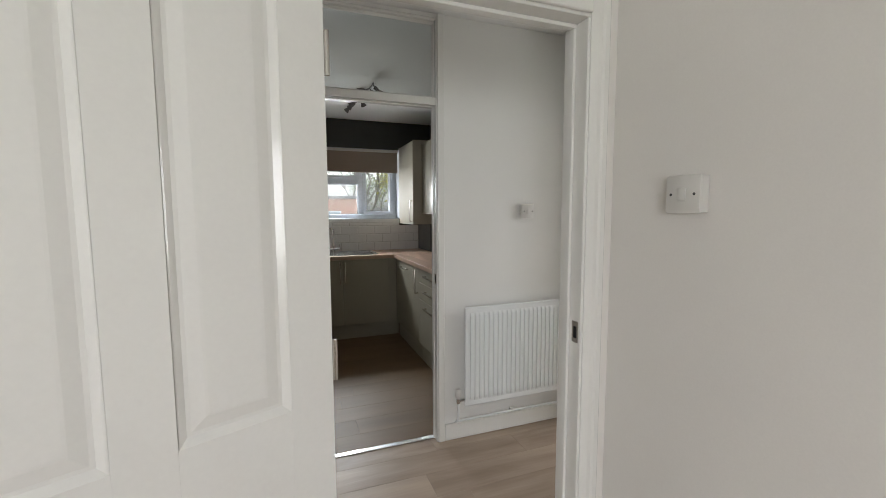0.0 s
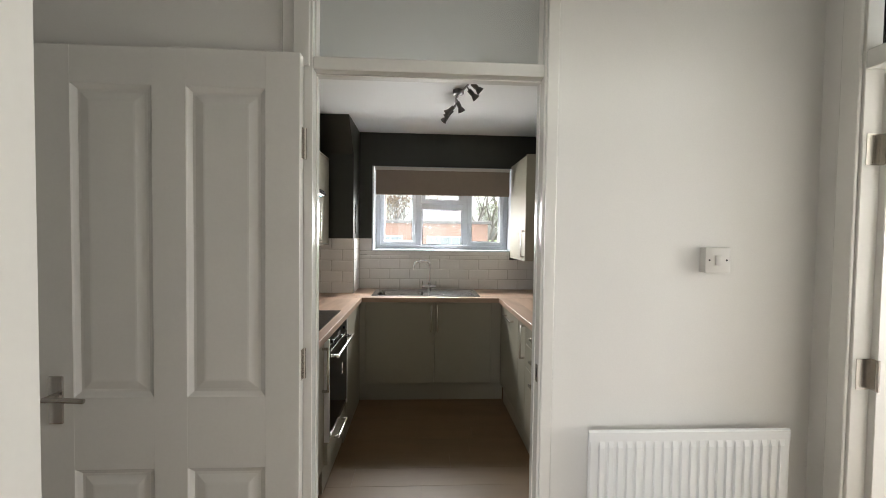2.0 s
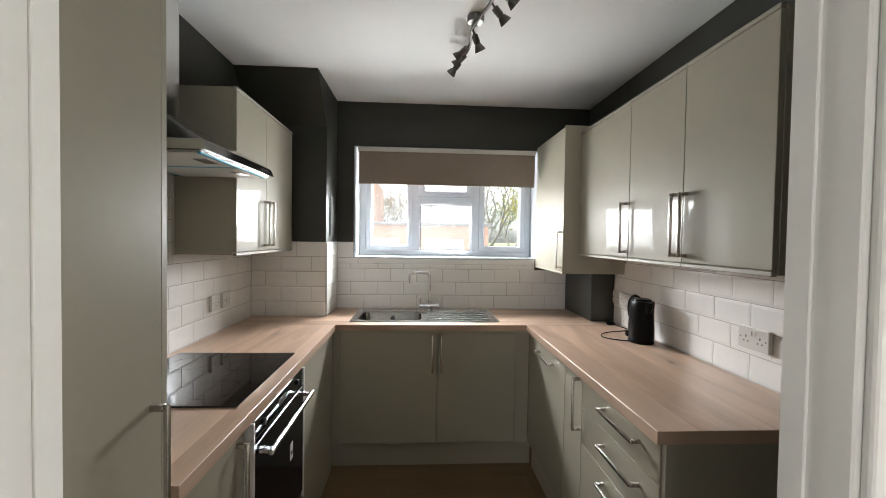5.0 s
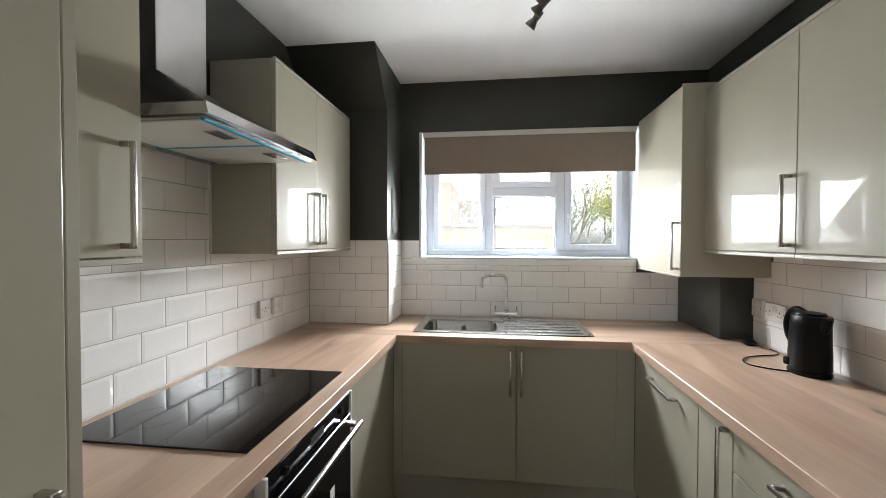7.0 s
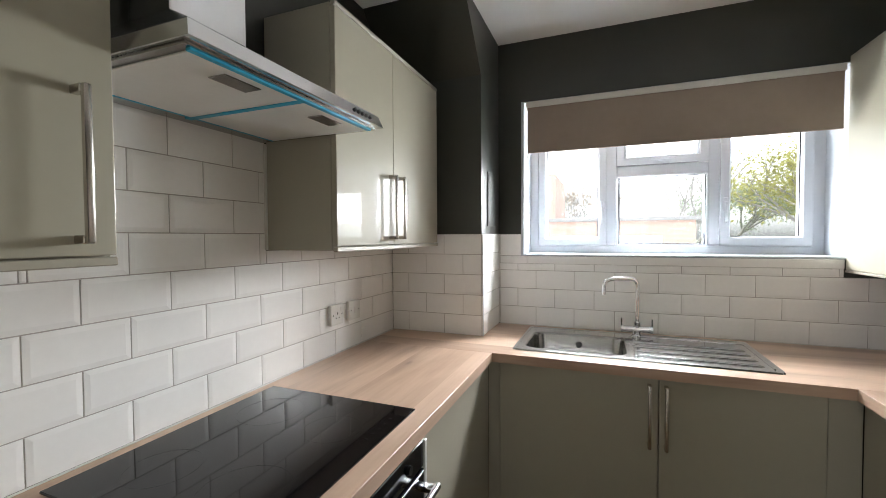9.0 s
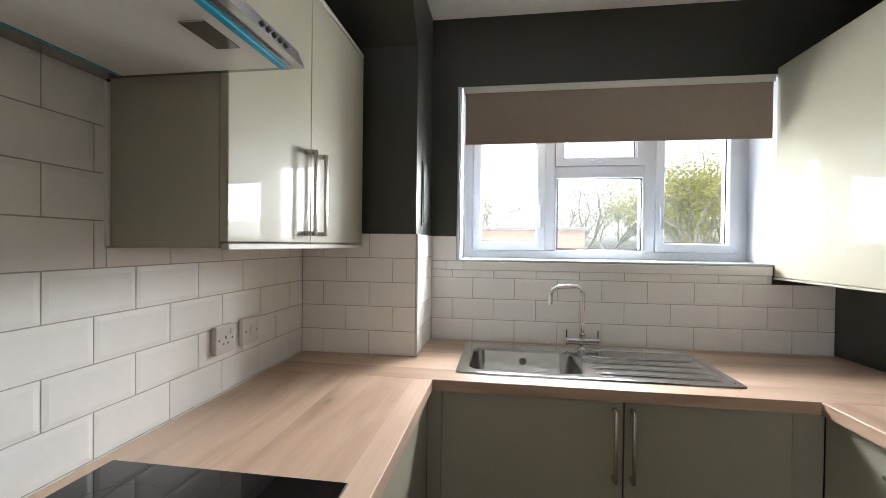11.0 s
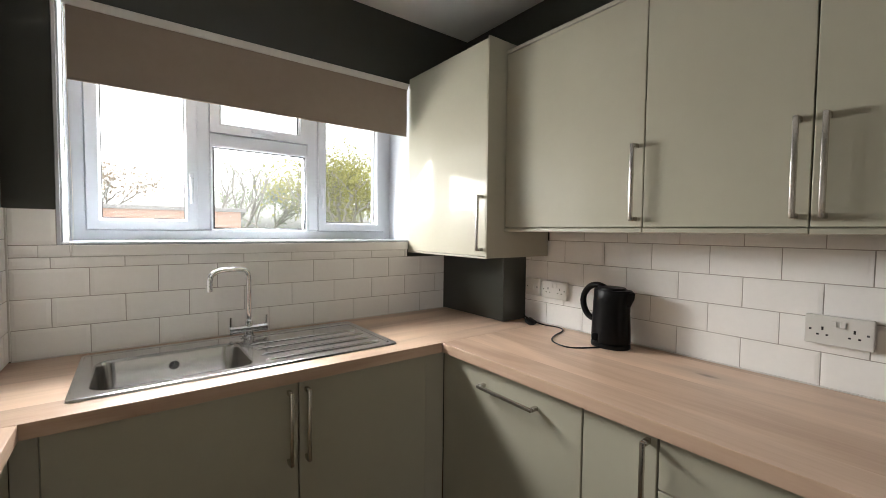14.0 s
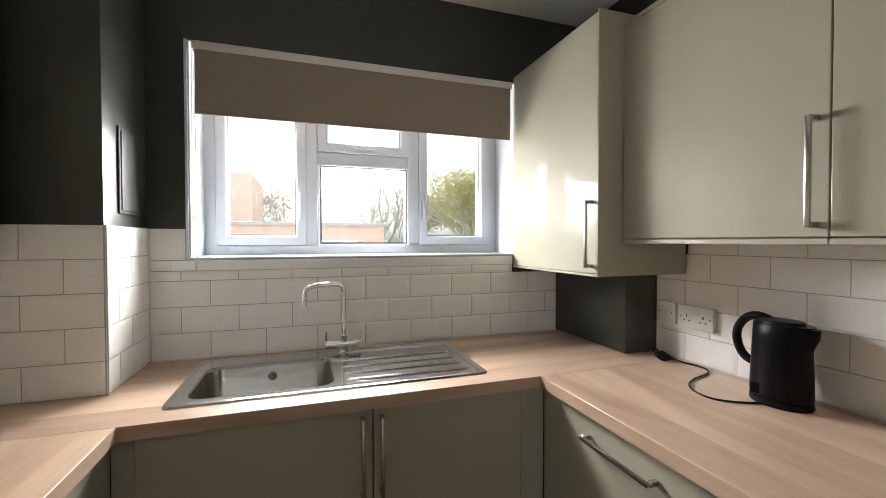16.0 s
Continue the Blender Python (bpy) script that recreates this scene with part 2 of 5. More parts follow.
ROOF = material("grey_roof_felt", (0.16, 0.15, 0.15), 0.9, vary=0.15)
# kept pale so the unseen ground bounces light to the kitchen ceiling
PAVING = material("pale_concrete_paving", (0.58, 0.58, 0.59), 0.85, vary=0.15, scale=0.7, grain=14, bump=0.1)
GRASS = material("grass", (0.10, 0.15, 0.04), 0.9, vary=0.3, scale=0.8, grain=12, bump=0.2)
BARK = material("bark", (0.11, 0.10, 0.09), 0.9, vary=0.25, scale=6, grain=40, bump=0.3)
LEAF_GREEN = leaf_surface("young_green_leaf", (0.125, 0.12, 0.022))
LEAF_DULL = leaf_surface("grey_green_leaf", (0.09, 0.105, 0.06))
LEAF_RUST = leaf_surface("rust_leaf", (0.12, 0.085, 0.055))


# ---- building blocks ----
def box(bm, x0, x1, y0, y1, z0, z1, bevel=0.0, steps=1):
    """A block in bm, its edges rounded by bevel."""
    made = bmesh.ops.create_cube(bm, size=1.0)["verts"]
    for v in made:
        v.co = Vector((x0 + (v.co.x + 0.5) * (x1 - x0), y0 + (v.co.y + 0.5) * (y1 - y0), z0 + (v.co.z + 0.5) * (z1 - z0)))
    if bevel:
        edges = {e for v in made for e in v.link_edges}
        bmesh.ops.bevel(bm, geom=list(edges), offset=bevel, segments=steps, affect="EDGES", profile=0.5)
    return bm


def block(x0, x1, y0, y1, z0, z1, bevel=0.0, steps=1):
    return box(bmesh.new(), x0, x1, y0, y1, z0, z1, bevel, steps)


def rod(bm, a, b, r, sides=14, r2=None):
    """A round bar from a to b in bm."""
    a, b = Vector(a), Vector(b)
    m = Matrix.Translation((a + b) / 2) @ (b - a).to_track_quat("Z", "Y").to_matrix().to_4x4()
    bmesh.ops.create_cone(bm, cap_ends=True, segments=sides, radius1=r, radius2=r if r2 is None else r2, depth=(b - a).length, matrix=m)
    return bm


def tube(bm, points, r, sides=10):
    """A round pipe that bends along points, closed at both ends."""
    points = [Vector(p) for p in points]
    rings = []
    side = None
    for i, p in enumerate(points):
        ahead = (points[min(i + 1, len(points) - 1)] - points[max(i - 1, 0)]).normalized()
        if side is None:
            side = ahead.orthogonal().normalized()
        side = (side - ahead * side.dot(ahead)).normalized()
        up = ahead.cross(side)
        rings.append([bm.verts.new(p + r * (math.cos(a) * side + math.sin(a) * up)) for a in (2 * math.pi * k / sides for k in range(sides))])
    for one, two in zip(rings, rings[1:]):
        for k in range(sides):
            bm.faces.new((one[k], one[(k + 1) % sides], two[(k + 1) % sides], two[k]))
    bm.faces.new(list(reversed(rings[0])))
    bm.faces.new(rings[-1])
    return bm


def curve_points(points, n=8):
    """Points on a smooth line through points."""
    pts = [Vector(p) for p in points]
    out = []
    for i in range(len(pts) - 1):
        p0, p1, p2, p3 = pts[max(i - 1, 0)], pts[i], pts[i + 1], pts[min(i + 2, len(pts) - 1)]
        for k in range(n):
            t = k / n
            out.append(0.5 * (2 * p1 + (p2 - p0) * t + (2 * p0 - 5 * p1 + 4 * p2 - p3) * t * t + (3 * p1 - p0 - 3 * p2 + p3) * t ** 3))
    return out + [pts[-1]]


def spin(bm, profile, centre, sides=28):
    """A turned body about the vertical through centre, from (radius, height) pairs."""
    rings = [[bm.verts.new((centre[0] + r * math.cos(2 * math.pi * k / sides), centre[1] + r * math.sin(2 * math.pi * k / sides), centre[2] + z)) for k in range(sides)] for r, z in profile]
    for one, two in zip(rings, rings[1:]):
        for k in range(sides):
            bm.faces.new((one[k], one[(k + 1) % sides], two[(k + 1) % sides], two[k]))
    bm.faces.new(list(reversed(rings[0])))
    bm.faces.new(rings[-1])
    return bm


def mesh_of(name, bm, mat, smooth=False):
    data = bpy.data.meshes.new(name)
    bmesh.ops.recalc_face_normals(bm, faces=bm.faces[:])
    bm.to_mesh(data)
    bm.free()
    data.materials.append(mat)
    if smooth:
        data.shade_smooth()
        data.set_sharp_from_angle(angle=radians(38))
    return data


def part(name, bm, mat, parent, label="", smooth=False):
    """One mesh object under a thing or under a part."""
    ob = new(name, mesh_of(name, bm, mat, smooth))
    ob.parent = parent
    ob.matrix_parent_inverse = parent.matrix_world.inverted()
    return tagged(ob, label) if label else ob


def thing(name, label, category, group="", at=(0, 0, 0)):
    """The empty at a thing's base that holds its parts. Parts are given in world metres."""
    ob = new(name)
    ob.empty_display_size = 0.05
    ob.matrix_world = Matrix.Translation(at)
    bpy.context.view_layer.update()
    return tagged(ob, label, category, group)


def solid(name, bm, mat, label, category, group="", smooth=False):
    """A thing that is one mesh."""
    return tagged(new(name, mesh_of(name, bm, mat, smooth)), label, category, group)


def setting(name, bm, mat, label, category, smooth=False):
    return tagged(new(name, mesh_of(name, bm, mat, smooth)), label, category, kind="structure")


def wall_with_holes(along, a0, a1, f0, f1, z0, z1, holes):
    """A wall along x or y from a0 to a1, between faces f0 and f1, with openings (start, end, low, high) through it."""
    bm = bmesh.new()
    cuts = sorted({a0, a1, *[h[0] for h in holes], *[h[1] for h in holes]})
    for s, e in zip(cuts, cuts[1:]):
        spans = [(z0, z1)]
        for h0, h1, low, high in holes:
            if h0 <= s and e <= h1:
                spans = [(z0, low), (high, z1)]
        for low, high in spans:
            if high - low > 1e-4:
                box(bm, s, e, f0, f1, low, high) if along == "x" else box(bm, f0, f1, s, e, low, high)
    bmesh.ops.remove_doubles(bm, verts=bm.verts[:], dist=1e-5)
    inner = [f for f in bm.faces if sum(1 for g in bm.faces if g is not f and (g.calc_center_median() - f.calc_center_median()).length < 1e-5)]
    bmesh.ops.delete(bm, geom=inner, context="FACES")
    return bm


# ---- structure ----
CEIL, WT, LW, RW, BW = 2.527, 0.935, -0.797, 1.69, 4.97  # heights and kitchen wall faces
PW0, PW1 = 2.097, 2.160  # partition between hall and kitchen
SILL, HEAD = 1.325, 2.19

setting("wall_kitchen_west", block(LW - 0.12, LW, PW1, BW, 0, CEIL), DARK_WALL, "kitchen wall painted dark olive above white tiles", "wall")
setting("wall_kitchen_east", block(RW, RW + 0.12, PW1, BW, 0, CEIL), DARK_WALL, "kitchen wall painted dark olive above white tiles", "wall")
wall_window = setting("wall_kitchen_north", wall_with_holes("x", LW - 0.12, RW + 0.12, BW, BW + 0.33, 0, CEIL, [(-0.146, 1.295, SILL, HEAD)]), DARK_WALL, "dark olive outer wall with the window opening", "wall")
DOOR_X0, DOOR_X1, RAIL, GLASS_TOP = -0.010, 0.757, 2.026, 2.49
setting("wall_hall_north", wall_with_holes("x", -1.9, 3.9, PW0, PW1, 0, CEIL, [(DOOR_X0 - 0.07, DOOR_X1 + 0.03, 0, CEIL - 0.02)]), WHITE_WALL, "white painted partition between hall and kitchen", "wall")
setting("wall_kitchen_south_lining", wall_with_holes("x", LW, RW, PW1 + 0.001, PW1 + 0.004, 0, CEIL, [(DOOR_X0 - 0.07, DOOR_X1 + 0.03, 0, CEIL - 0.02)]), DARK_WALL, "dark olive paint on the kitchen side of the partition", "wall")
setting("ceiling_kitchen", block(LW - 0.12, RW + 0.12, PW1, BW + 0.33, CEIL, CEIL + 0.1), CEILING, "white painted kitchen ceiling", "ceiling")
setting("ceiling_hall", block(-2.6, 3.9, -2.7, PW1 - 0.001, CEIL + 0.002, CEIL + 0.1), CEILING, "white painted ceiling", "ceiling")
floor = setting("floor", block(-2.7, 3.95, -2.75, BW + 0.33, -0.12, -0.012), FLOOR_WOOD, "wood laminate floor", "floor")

# boxed-in corner with a canted head
bm = bmesh.new()
prof = [(4.614, WT + 0.002), (4.614, 2.235), (4.351, CEIL - 0.001), (BW - 0.001, CEIL - 0.001), (BW - 0.001, WT + 0.002)]
left_ring = [bm.verts.new((LW + 0.001, y, z)) for y, z in prof]
right_ring = [bm.verts.new((-0.289, y, z)) for y, z in prof]
bm.faces.new(left_ring)
bm.faces.new(list(reversed(right_ring)))
for k in range(5):
    bm.faces.new((left_ring[k], right_ring[k], right_ring[(k + 1) % 5], left_ring[(k + 1) % 5]))
boxing_west = setting("wall_boxing_west", bm, DARK_WALL, "dark olive boxed-in corner with a canted head", "wall")
bm = block(-0.288, -0.283, 4.715, 4.885, 1.49, 1.775, 0.002)
box(bm, -0.2832, -0.280, 4.728, 4.872, 1.503, 1.762, 0.001)
solid("access_panel", bm, DARK_WALL, "small dark painted access panel in the boxing", "access panel")
setting("wall_boxing_east", block(1.525, RW - 0.001, 4.47, BW - 0.001, WT + 0.002, 1.27, 0.004), DARK_WALL, "low dark olive boxing under the corner cupboard", "wall")

# bedroom and hall shell
AY0, AY1, AX0, AX1 = 0.87, 0.975, -0.025, 0.81  # door wall and its opening
setting("wall_hall_south", wall_with_holes("x", -2.6, 3.9, AY0, AY1, 0, CEIL, [(AX0 - 0.03, AX1 + 0.03, 0, 2.03)]), CREAM_WALL, "cream white wall with a door opening", "wall")
setting("wall_hall_pier", block(-1.9, AX0 - 0.0298, AY1 + 0.0002, 1.130, 0, CEIL), CREAM_WALL, "thicker stretch of cream white wall beside the bedroom door", "wall")
setting("wall_bedroom_east", block(0.925, 1.03, -2.6, AY0, 0, CEIL), CREAM_WALL, "cream white bedroom wall with a light switch", "wall")
setting("wall_bedroom_south", wall_with_holes("x", -2.6, 1.03, -2.7, -2.6, 0, CEIL, [(-1.95, -0.45, 0.95, 2.05)]), CREAM_WALL, "plain cream bedroom wall", "wall")
setting("wall_bedroom_west", block(-2.7, -2.6, -2.7, AY0, 0, CEIL), CREAM_WALL, "plain cream bedroom wall", "wall")
setting("wall_hall_west", block(-2.0, -1.9, AY1, PW0, 0, CEIL), WHITE_WALL, "plain white end wall of the hall", "wall")
HX = 1.745
setting("wall_hall_east", wall_with_holes("y", AY1, PW0, HX, HX + 0.1, 0, CEIL, [(1.17, 1.985, 0, 2.47)]), WHITE_WALL, "white hall wall with a doorway", "wall")
setting("wall_far_room_east", wall_with_holes("y", AY0, PW1, 3.8, 3.9, 0, CEIL, [(0.95, 2.1, 0.95, 2.05)]), WHITE_WALL, "plain white wall of the next room", "wall")


def floor_boards(parent, x0, x1, y0, y1, wide, long, mat, seed):
    """Boards that run along x, butted in a random bond, a hair apart."""
    rng = random.Random(seed)
    y = y0
    while y < y1 - 1e-6:
        top = min(y + wide, y1)
        x = x0 - rng.random() * long
        while x < x1:
            a, b = max(x, x0), min(x + long, x1)
            if b - a > 0.02:
                part("floor_board", block(a + 0.0003, b - 0.0003, y + 0.0003, top - 0.0003, -0.0115, 0.0, 0.0006), mat, parent)
            x += long
        y = top


# ---- kitchen window ----
window = tagged(new("window_1"), "white plastic casement window with three lights", "window", kind="structure")
WX0, WX1, WY0, WY1 = -0.145, 1.294, 5.205, 5.27


def frame_ring(x0, x1, y0, y1, z0, z1, w, bevel=0.004):
    """Four bars round an opening, mitred into one mesh."""
    bm = bmesh.new()
    rings = []
    for inset, y in ((0, y0), (w - 0.008, y0), (w, y0 + 0.012), (w, y1), (0, y1)):
        rings.append([bm.verts.new(c) for c in ((x0 + inset, y, z0 + inset), (x1 - inset, y, z0 + inset), (x1 - inset, y, z1 - inset), (x0 + inset, y, z1 - inset))])
    for k in range(5):
        one, two = rings[k], rings[(k + 1) % 5]
        for j in range(4):
            bm.faces.new((one[j], one[(j + 1) % 4], two[(j + 1) % 4], two[j]))
    return bm


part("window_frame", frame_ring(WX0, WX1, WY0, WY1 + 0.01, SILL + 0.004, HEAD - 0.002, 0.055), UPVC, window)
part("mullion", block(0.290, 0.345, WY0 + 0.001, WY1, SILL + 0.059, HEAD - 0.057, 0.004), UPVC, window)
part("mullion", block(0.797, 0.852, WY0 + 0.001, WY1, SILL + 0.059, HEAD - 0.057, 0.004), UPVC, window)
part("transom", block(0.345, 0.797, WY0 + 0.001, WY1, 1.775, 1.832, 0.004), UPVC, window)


def casement(x0, x1, z0, z1, w, handle_at=None):
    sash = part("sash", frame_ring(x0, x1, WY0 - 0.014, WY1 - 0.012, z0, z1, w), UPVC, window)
    part("gasket", frame_ring(x0 + w - 0.001, x1 - w + 0.001, WY0 + 0.004, WY0 + 0.012, z0 + w - 0.001, z1 - w + 0.001, 0.004), BLACK_PLASTIC, sash, "thin black glazing seal")
    if handle_at:
        hx, hz, wide = handle_at
        bm = bmesh.new()
        if wide:
            box(bm, hx - 0.055, hx + 0.055, WY0 - 0.034, WY0 - 0.020, hz - 0.006, hz + 0.006, 0.004, 2)
            box(bm, hx - 0.018, hx + 0.018, WY0 - 0.022, WY0 - 0.0135, hz - 0.012, hz + 0.012, 0.003)
        else:
            box(bm, hx - 0.010, hx + 0.010, WY0 - 0.024, WY0 - 0.0135, hz - 0.035, hz + 0.035, 0.003)
            box(bm, hx - 0.007, hx + 0.007, WY0 - 0.040, WY0 - 0.022, hz - 0.100, hz + 0.012, 0.004, 2)
        part("window_handle", bm, UPVC, sash)


casement(-0.092, 0.2905, SILL + 0.057, HEAD - 0.06, 0.046, (0.268, 1.60, False))
casement(0.8515, 1.241, SILL + 0.057, HEAD - 0.06, 0.046, (0.874, 1.60, False))
casement(0.3455, 0.7965, 1.8325, HEAD - 0.06, 0.046, (0.571, 1.858, True))
part("glazing_bead", frame_ring(0.346, 0.796, WY0 - 0.004, WY1 - 0.02, SILL + 0.052, 1.776, 0.014), UPVC, window)
part("gasket", frame_ring(0.359, 0.783, WY0 + 0.002, WY0 + 0.012, SILL + 0.065, 1.763, 0.004), BLACK_PLASTIC, window, "thin black glazing seal")
for x0, x1, z0, z1 in ((-0.06, 0.26, 1.41, 2.1), (0.88, 1.21, 1.41, 2.1), (0.38, 0.76, 1.86, 2.1), (0.352, 0.79, 1.385, 1.77)):
    pane = part("pane", block(x0, x1, WY0 + 0.022, WY0 + 0.026, z0, z1), GLASS, window)
    pane.visible_shadow = False
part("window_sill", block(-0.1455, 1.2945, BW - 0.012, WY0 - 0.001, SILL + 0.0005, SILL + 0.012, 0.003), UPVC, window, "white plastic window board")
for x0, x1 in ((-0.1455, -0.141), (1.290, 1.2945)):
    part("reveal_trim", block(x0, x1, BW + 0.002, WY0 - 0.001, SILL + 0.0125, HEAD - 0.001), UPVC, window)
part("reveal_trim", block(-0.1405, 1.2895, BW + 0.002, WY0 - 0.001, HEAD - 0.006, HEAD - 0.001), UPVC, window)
part("edge_trim", block(-0.158, -0.146, BW - 0.006, BW + 0.001, SILL, HEAD, 0.002), UPVC, window, "thin white corner bead")

part("apron", block(-0.205, 1.266, BW - 0.016, BW - 0.0095, 1.284, SILL, 0.002), TILE, window, "white tiled strip below the window board")
blind = thing("roller_blind", "taupe cloth roller blind, drawn a quarter down", "blind", at=(0.56, 4.955, 1.9))
part("cloth", block(-0.118, 1.252, 4.9535, 4.955, 1.905, 2.150), BLIND, blind)
part("bottom_bar", block(-0.118, 1.252, 4.951, 4.958, 1.897, 1.9052, 0.002), BLIND, blind)
bm = rod(bmesh.new(), (-0.125, 4.975, 2.160), (1.256, 4.975, 2.160), 0.021, 20)
part("roller", bm, BLIND, blind, smooth=True)
part("head_rail", block(-0.128, 1.258, 4.946, 4.953, 2.148, 2.180, 0.002), PLASTIC, blind, "cream plastic head rail")
bm = tube(bmesh.new(), curve_points([(-0.128, 4.962, 2.15), (-0.130, 4.955, 1.8), (-0.126, 4.950, 1.45), (-0.120, 4.948, 1.28), (-0.112, 4.950, 1.45), (-0.118, 4.956, 1.8), (-0.124, 4.964, 2.15)], 5), 0.0014, 5)
part("pull_chain", bm, PLASTIC, blind, "fine white bead chain")


# ---- doors and frames ----
def panel_field(bm, x0, x1, z0, z1, face, sign):
    """A raised door panel with a sunk moulding round it, on the plane y = face; sign is the way outwards."""
    steps = [(0.0, 0.0), (0.004, -0.003), (0.016, -0.010), (0.024, -0.010), (0.050, -0.0035), (0.056, -0.003)]
    rings = [[bm.verts.new((x, face + sign * d, z)) for x, z in ((x0 + i, z0 + i), (x1 - i, z0 + i), (x1 - i, z1 - i), (x0 + i, z1 - i))] for i, d in steps]
    for one, two in zip(rings, rings[1:]):
        for j in range(4):
            bm.faces.new((one[j], one[(j + 1) % 4], two[(j + 1) % 4], two[j]))
    bm.faces.new(rings[-1])
    return bm


def panel_door(name, label, hinge, turn, wide, high, hand, lever, handle_side=True):
    """A four-panel door leaf. Local x runs from the hinge edge, y is its thickness."""
    leaf = tagged(new(name), label, "door", kind="structure")
    thick, low = 0.038, 0.008
    s, mid = 0.108, 0.104
    pw = (wide - 2 * s - mid) / 2
    cols = [(s, s + pw), (s + pw + mid, wide - s)]
    rows = [(0.20, 0.735), (0.965, high - 0.115)]
    made = []

    def add(pname, bm, mat, smooth=False, lab="", under=None):
        ob = new(pname, mesh_of(pname, bm, mat, smooth))
        ob.parent = under or leaf
        made.append(tagged(ob, lab) if lab else ob)
        return ob

    for x0, x1 in ((0, s), (cols[0][1], cols[1][0]), (wide - s, wide)):
        z0, z1 = (low, high)
        add("stile", block(x0, x1, 0, thick, z0, z1, 0.0015), GLOSS_WHITE)
    for x0, x1 in cols:
        for z0, z1 in ((low, rows[0][0]), (rows[0][1], rows[1][0]), (rows[1][1], high)):
            add("rail", block(x0 - 0.001, x1 + 0.001, 0.0003, thick - 0.0003, z0, z1), GLOSS_WHITE)
        for z0, z1 in rows:
            bm = bmesh.new()
            panel_field(bm, x0, x1, z0, z1, 0.0, -1)
            panel_field(bm, x0, x1, z0, z1, thick, 1)
            add("door_panel", bm, GLOSS_WHITE)
    for z in (0.25, 1.06, 1.78):
        bm = bmesh.new()
        rod(bm, (-0.004, -0.004, z - 0.05), (-0.004, -0.004, z + 0.05), 0.006, 10)
        box(bm, -0.0015, 0.001, 0.0, 0.021, z - 0.05, z + 0.05)
        for k in (-0.035, 0.0, 0.035):
            rod(bm, (-0.0005, 0.012, z + k), (-0.0028, 0.012, z + k), 0.0035, 8)
        add("hinge", bm, SATIN, True, "satin steel butt hinge")
    if lever:
        for face, sgn in ((0.0, -1), (thick, 1))[0 if handle_side else 1:]:
            bm = bmesh.new()
            hx = wide - 0.058
            ys = sorted((face + sgn * 0.0005, face + sgn * 0.009))
            box(bm, hx - 0.022, hx + 0.022, ys[0], ys[1], 0.885, 1.035, 0.004, 2)
            rod(bm, (hx, face + sgn * 0.008, 0.975), (hx, face + sgn * 0.045, 0.975), 0.009, 14)
            tube(bm, curve_points([(hx + 0.006, face + sgn * 0.043, 0.975), (hx - 0.03, face + sgn * 0.046, 0.976), (hx - 0.075, face + sgn * 0.044, 0.973), (hx - 0.11, face + sgn * 0.040, 0.969)], 5), 0.008, 10)
            add("door_handle", bm, SATIN, True, "satin chrome lever handle on a plate")
    leaf.matrix_world = pose(*hinge, 0, 0, turn) @ Matrix.Diagonal((1, hand, 1, 1))
    return leaf


# kitchen door, folded back flat against the hall wall
panel_door("door_1", "white four-panel kitchen door standing fully open", (-0.036, 2.078, 0.0), 180.0, 0.80, 2.055, 1, True, False)
# bedroom door, swung well open
panel_door("door_2", "white four-panel bedroom door standing wide open", (0.034, 0.815, 0.0), 204.0, 0.762, 2.02, -1, True)
# door of the next room, open inwards
panel_door("door_3", "white panelled door open into the next room", (HX + 0.06, 1.935, 0.0), 3.0, 0.74, 2.02, 1, True)

kframe = tagged(new("door_frame_1"), "white gloss door frame with a glazed fanlight over it", "door frame", kind="structure")
part("jamb", block(DOOR_X0 - 0.03, DOOR_X0, PW0 - 0.004, PW1 + 0.012, 0, CEIL - 0.021, 0.002), GLOSS_WHITE, kframe)
part("jamb", block(DOOR_X1, DOOR_X1 + 0.029, PW0 - 0.004, PW1 + 0.012, 0, CEIL - 0.021, 0.002), GLOSS_WHITE, kframe)
part("stop", block(DOOR_X0 - 0.0001, DOOR_X0 + 0.004, 2.138, PW1 + 0.008, 0, RAIL - 0.0065, 0.001), GLOSS_WHITE, kframe)
part("stop", block(DOOR_X1 - 0.004, DOOR_X1 + 0.0001, 2.138, PW1 + 0.008, 0, RAIL - 0.0065, 0.001), GLOSS_WHITE, kframe)
part("stop", block(DOOR_X0 + 0.0003, DOOR_X1 - 0.0003, 2.130, PW1 + 0.008, RAIL - 0.0060, RAIL - 0.0003, 0.002), GLOSS_WHITE, kframe)
part("transom", block(DOOR_X0 + 0.0002, DOOR_X1 - 0.0002, PW0 - 0.004, PW1 + 0.010, RAIL, 2.068, 0.003), GLOSS_WHITE, kframe)
part("head", block(DOOR_X0 + 0.0002, DOOR_X1 - 0.0002, PW0 - 0.004, PW1 + 0.010, GLASS_TOP, CEIL - 0.022, 0.003), GLOSS_WHITE, kframe)
part("post", block(DOOR_X0 - 0.0985, DOOR_X0 - 0.0305, PW0 - 0.0102, PW1 - 0.001, 0, CEIL - 0.022, 0.004), GLOSS_WHITE, kframe)
part("architrave", block(DOOR_X1 + 0.006, DOOR_X1 + 0.047, PW0 - 0.016, PW0 - 0.0045, 0, CEIL - 0.001, 0.004, 2), GLOSS_WHITE, kframe)
part("architrave", block(DOOR_X0 - 0.060, DOOR_X0 - 0.006, PW0 - 0.022, PW0 - 0.0105, 2.03, CEIL - 0.001, 0.004, 2), GLOSS_WHITE, kframe)
